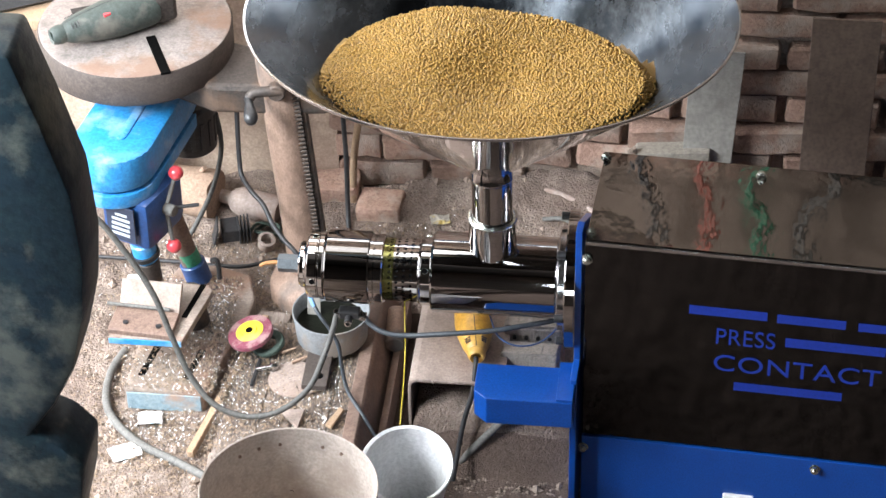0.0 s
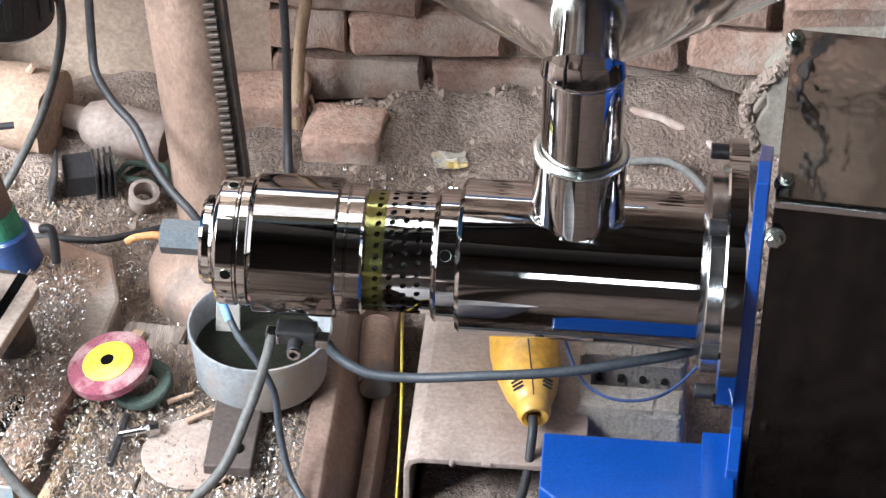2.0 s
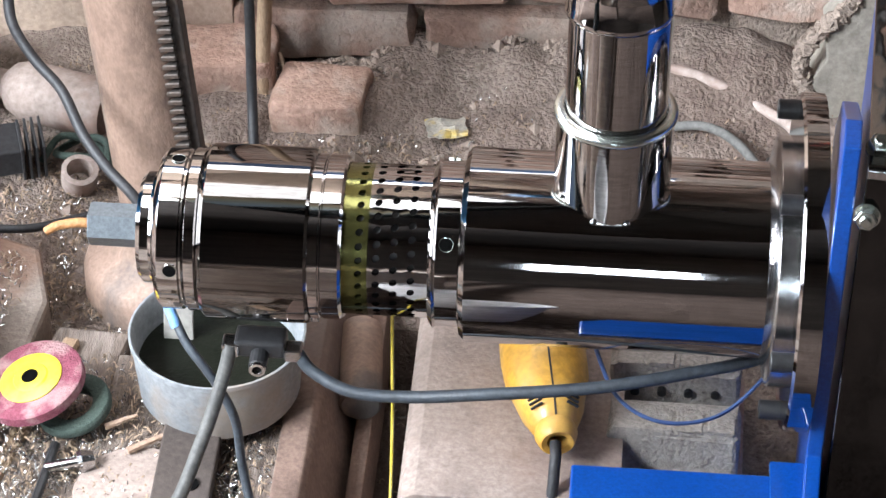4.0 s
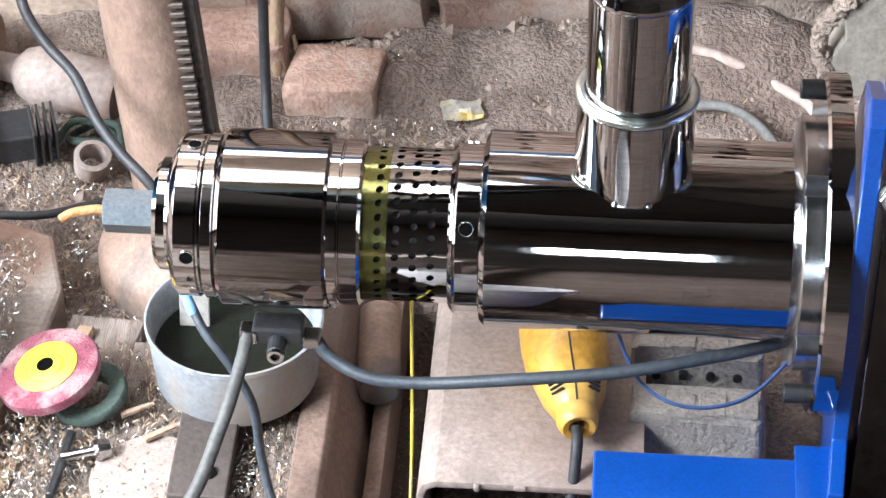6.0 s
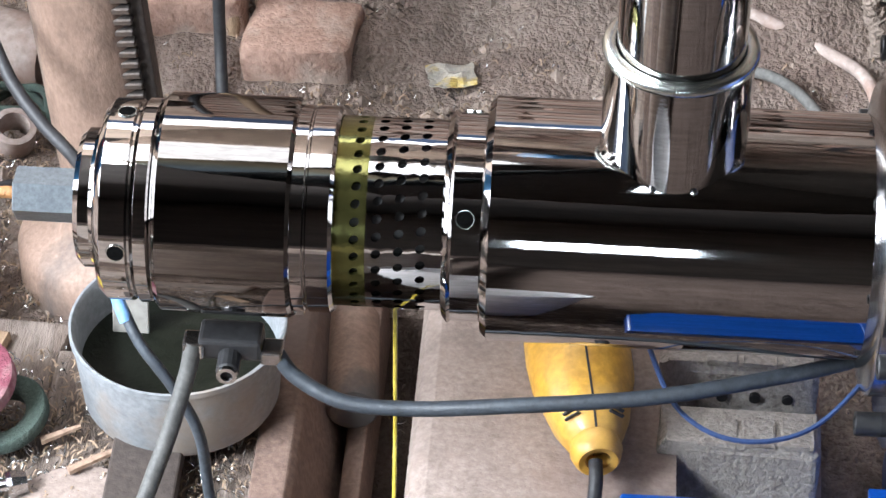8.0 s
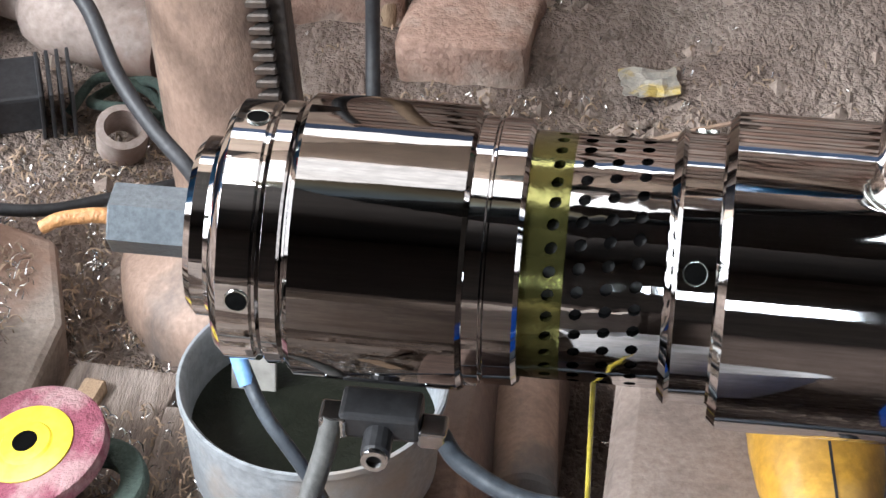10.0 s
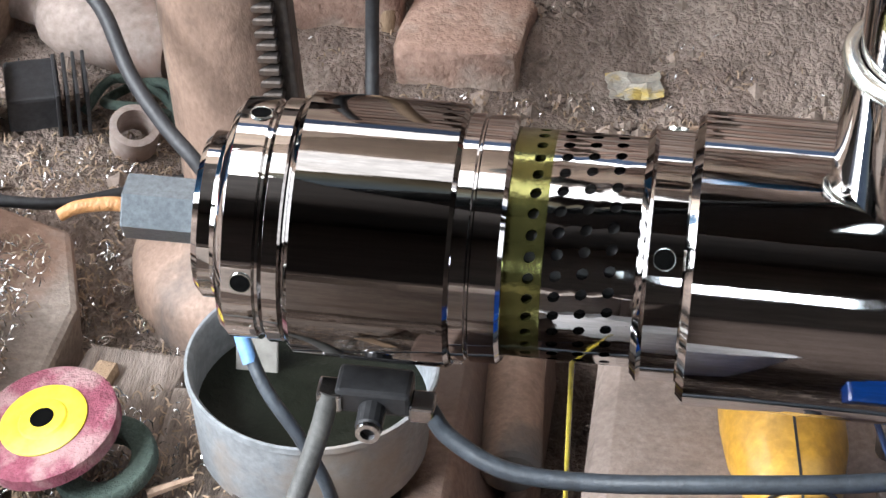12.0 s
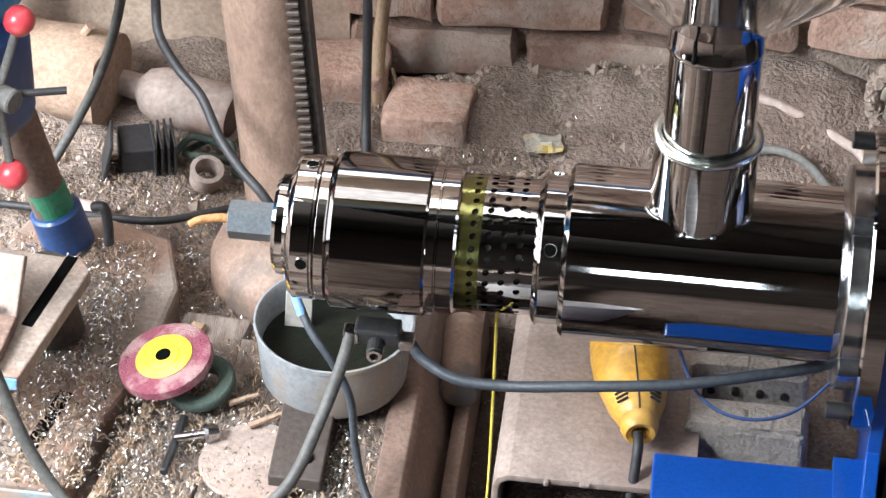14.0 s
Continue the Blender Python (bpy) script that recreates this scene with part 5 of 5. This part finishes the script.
cable("wall_wire", [(0.48, 0.655, 1.35), (0.50, 0.650, 1.10), (0.46, 0.648, 0.98), (0.50, 0.648, 0.90), (0.62, 0.645, 0.86), (0.80, 0.65, 0.90), (1.10, 0.66, 1.00)], 0.0115, "cable", "black cable hanging on the brick wall")
cable("wall_wire", [(0.62, 0.655, 1.30), (0.63, 0.65, 1.08), (0.60, 0.648, 0.96), (0.64, 0.648, 0.88), (0.70, 0.65, 0.84)], 0.0115, "red_wire", "red cable hanging on the brick wall")
cable("wall_wire", [(0.74, 0.655, 1.35), (0.76, 0.65, 1.12), (0.72, 0.648, 1.00), (0.78, 0.648, 0.90), (0.76, 0.65, 0.84)], 0.0115, "green_paint", "green cable hanging on the brick wall")
cable("wall_wire", [(0.90, 0.655, 1.32), (0.86, 0.65, 1.12), (0.92, 0.648, 0.98), (0.86, 0.648, 0.86)], 0.0115, "grey_cable", "grey cable hanging on the brick wall")

# bench behind the drill table
def build_bench():
    b = thing("bench", (-1.0, 0.58, 0.0), "low bench with pale dusty planks by the wall", "bench")
    for i in range(2):
        part("plank", box((-1.02, 0.525 + 0.105 * i, 0.570), (0.62, 0.100, 0.03), 0.004, rough=0.003), "bamboo", b)
    for x in (-1.28, -0.78):
        part("leg", box((x, 0.58, 0.277), (0.05, 0.08, 0.556), 0.004), "wood", b)


build_bench()
single("steel_bar", rod((-1.12, 0.47, 0.600), (-0.80, 0.64, 0.600), 0.018, 4, bevel=0.002), "black_steel", "dark square steel bar on the bench", "steel bar")
single("plastic_bag", box((-0.93, 0.625, 0.602), (0.11, 0.05, 0.035), 0.014, rough=0.012), "cyan", "crumpled pale blue plastic bag on the bench", "bag", smooth=60)


# ---- litter ----
def crumpled(name, at, w, d, mt, label, turn):
    b = bmesh.new()
    bmesh.ops.create_grid(b, x_segments=7, y_segments=6, size=0.5)
    for v in b.verts:
        v.co = Vector((v.co.x * w, v.co.y * d, 0)) + 0.10 * min(w, d) * noise.noise_vector(v.co * 4 + Vector(at) * 9)
    r = bmesh.ops.extrude_face_region(b, geom=b.faces[:])
    bmesh.ops.translate(b, verts=[g for g in r["geom"] if isinstance(g, bmesh.types.BMVert)], vec=(0, 0, 0.0008))
    bmesh.ops.transform(b, matrix=Matrix.Translation(at) @ pose(0, 0, 0, 0, 0, turn), verts=b.verts)
    single(name, b, mt, label, "litter")


crumpled("wrapper", (-0.030, 0.560, 0.020), 0.045, 0.036, "foil", "crumpled shiny wrapper on the floor", 12)
crumpled("paper_scrap", (-0.600, -0.165, 0.012), 0.052, 0.040, "paper", "printed paper scrap on the floor", 10)
crumpled("paper_scrap", (-0.632, -0.275, 0.012), 0.066, 0.048, "paper", "faded grey paper scrap on the floor", 30)
crumpled("paper_scrap", (-0.74, 0.28, 0.012), 0.04, 0.05, "paper", "torn white paper on the floor", 5)


def surface_z(x, y):
    """Height of what lies under the litter."""
    if -0.66 < x < -0.44 and -0.12 < y < 0.28:
        return 0.058
    if -0.43 < x < -0.14 and -0.28 < y < 0.15:
        return 0.042
    return ground_z(x, y) + 0.002


def slivers(name, count, spots, length, width, mt, label, cat, curl, seed):
    rng = random.Random(seed)
    V, F = [], []
    for _ in range(count):
        cx, cy, sx, sy = rng.choice(spots)
        x, y = rng.gauss(cx, sx), rng.gauss(cy, sy)
        if y > 0.66 or (x > -0.05 and y < 0.05):
            continue
        z = surface_z(x, y)
        L, a, k = rng.uniform(*length), rng.uniform(0, 6.28), rng.uniform(-curl, curl)
        lift = rng.uniform(0.0, 0.006)
        n = len(V)
        px, py = x, y
        for s in range(5):
            w = width * rng.uniform(0.7, 1.2)
            zz = z + 0.001 + lift * math.sin(math.pi * s / 4)
            V.append((px - w * math.sin(a), py + w * math.cos(a), zz))
            V.append((px + w * math.sin(a), py - w * math.cos(a), zz + width * 0.8))
            a += k / 4
            px += L / 4 * math.cos(a)
            py += L / 4 * math.sin(a)
        F += [(n + 2 * s, n + 2 * s + 1, n + 2 * s + 3, n + 2 * s + 2) for s in range(4)]
    me = bpy.data.meshes.new(name)
    me.from_pydata(V, [], F)
    me.materials.append(M[mt])
    tagged(new(name, me), label, cat, kind="stuff")


slivers("metal_swarf", 9000, [(-0.52, 0.30, 0.10, 0.08), (-0.50, 0.20, 0.06, 0.06), (-0.42, 0.0, 0.05, 0.08), (-0.50, 0.12, 0.05, 0.10), (-0.46, -0.10, 0.05, 0.12), (-0.36, -0.05, 0.06, 0.10), (-0.30, -0.12, 0.07, 0.08), (-0.18, -0.06, 0.02, 0.10), (-0.58, -0.05, 0.08, 0.10), (-0.58, -0.20, 0.06, 0.05), (-0.42, 0.25, 0.12, 0.12), (-0.55, 0.35, 0.15, 0.1), (-0.15, 0.62, 0.22, 0.05), (0.0, 0.45, 0.25, 0.12)], (0.006, 0.017), 0.00042, "swarf", "bright curled metal turnings strewn on the floor", "swarf", 4.5, 7)
slivers("dry_litter", 15000, [(-0.45, 0.35, 0.2, 0.15), (-0.5, 0.0, 0.2, 0.2), (0.0, 0.5, 0.35, 0.10), (-0.3, -0.1, 0.15, 0.15), (-0.6, -0.3, 0.2, 0.12)], (0.003, 0.013), 0.0007, "straw", "brown shavings and dry litter on the floor", "litter", 3.0, 8)


def clods():
    rng = random.Random(5)
    V, F = [], []
    octa = [(1, 0, 0), (-1, 0, 0), (0, 1, 0), (0, -1, 0), (0, 0, 1), (0, 0, -1)]
    tri = [(0, 2, 4), (2, 1, 4), (1, 3, 4), (3, 0, 4), (2, 0, 5), (1, 2, 5), (3, 1, 5), (0, 3, 5)]
    for _ in range(17000):
        if rng.random() < 0.55:
            x, y = rng.uniform(-0.27, 0.45), rng.uniform(0.30, 0.72)
        elif rng.random() < 0.5:
            x, y = rng.uniform(-0.05, 0.36), rng.uniform(-0.6, -0.08)
        else:
            x, y = rng.uniform(-0.9, -0.1), rng.uniform(-0.4, 0.6)
        s = rng.uniform(0.0018, 0.006) * (2.3 if rng.random() < 0.08 else 1)
        n = len(V)
        z = ground_z(x, y)
        V += [(x + a * s * rng.uniform(0.6, 1.3), y + b * s * rng.uniform(0.6, 1.3), z + c * s * rng.uniform(0.5, 0.9)) for a, b, c in octa]
        F += [(i + n, j + n, k + n) for i, j, k in tri]
    me = bpy.data.meshes.new("clods")
    me.from_pydata(V, [], F)
    me.materials.append(M["clod"])
    tagged(new("clods", me), "small crumbs of earth on the floor", "clods", kind="stuff")


clods()


# ---- plan of the floor ----
# the loose things stand slightly closer together and further back than drawn above
FIXED = {"camera", "sun", "oil_press", "hopper", "seed_heap", "seed_bed", "press_cake_strand", "oil_thread", "hanging_cable", "heater_lead", "sensor_wire", "sensor_tip", "machine_casting", "steel_drum", "plastic_pail"}
NUDGE = {
    "wall_cable": (-0.020, 0), "bamboo_stick": (-0.014, 0),
    "brick": (-0.012, -0.020), "pipe_ring": (0.015, 0.035), "plastic_pot": (-0.005, 0.002), "drilled_block": (-0.014, 0.003),
    "chuck_key": (-0.021, 0.004), "steel_channel": (0.023, -0.007), "grinding_wheel": (0.006, -0.007), "bottle": (0.030, 0.010), "wrapper": (-0.006, 0.010),
    "grinder_cable": (0.010, 0.024), "wire_tangle": (0.012, 0.025), "plug_adapter": (0.004, 0.0),
}


def lay_out():
    for ob in list(scene.objects):
        base = ob.name.split(".")[0]
        if ob.parent or base in FIXED or ob.type not in ("MESH", "EMPTY") or ob.get("kind") == "structure":
            continue
        x, y = ob.location.x, ob.location.y
        dx, dy = NUDGE.get(base, (0, 0))
        if base == "angle_grinder" and x > 0:
            dx, dy = 0.010, 0.024
        ob.location.x, ob.location.y = 0.958 * x + 0.0194 * y - 0.0026 + dx, -0.0199 * x + 1.033 * y + 0.0264 + dy


lay_out()


# ---- bricks of the back wall ----
def wall_bricks():
    wall = bpy.data.objects["wall_back"]
    rng = random.Random(11)
    meshes = []
    for k in range(8):
        b = box((0, 0, 0), (0.222, 0.10, 0.068), 0.007, seg=1)
        bmesh.ops.subdivide_edges(b, edges=[e for e in b.edges if (e.verts[0].co - e.verts[1].co).length > 0.05], cuts=2, use_grid_fill=True)
        for v in b.verts:
            v.co += 0.007 * noise.noise_vector(v.co * 22 + Vector((k * 5, 0, 0))) + 0.003 * noise.noise_vector(v.co * 70 + Vector((0, k * 5, 0)))
        me = bpy.data.meshes.new("brick")
        b.to_mesh(me)
        b.free()
        me.materials.append(M["brick"])
        me.shade_smooth()
        me.set_sharp_from_angle(angle=radians(38))
        meshes.append(me)
    for row in range(13):
        z = 0.052 + row * 0.078
        x = SPLIT + 0.10 + (0.115 if row % 2 else 0.0)
        if row % 2:
            spots = [(SPLIT + 0.05, 0.48)]
        else:
            spots = []
        while x < 1.6:
            spots.append((x, 1.0))
            x += 0.236
        for sx, s in spots:
            if row < 3 and rng.random() < 0.10:
                continue
            ob = new("brick", rng.choice(meshes))
            ob.parent = wall
            jut = rng.uniform(-0.010, 0.010) - (0.012 if row == 2 else 0.0)
            ob.location = (sx + rng.uniform(-0.006, 0.006), WALL_Y + 0.048 + jut, z + rng.uniform(-0.004, 0.004))
            ob.rotation_euler = (rng.uniform(-0.04, 0.04), rng.uniform(-0.03, 0.03), rng.uniform(-0.05, 0.05))
            ob.scale = (s * rng.uniform(0.94, 1.02), 1, rng.uniform(0.92, 1.04))


wall_bricks()
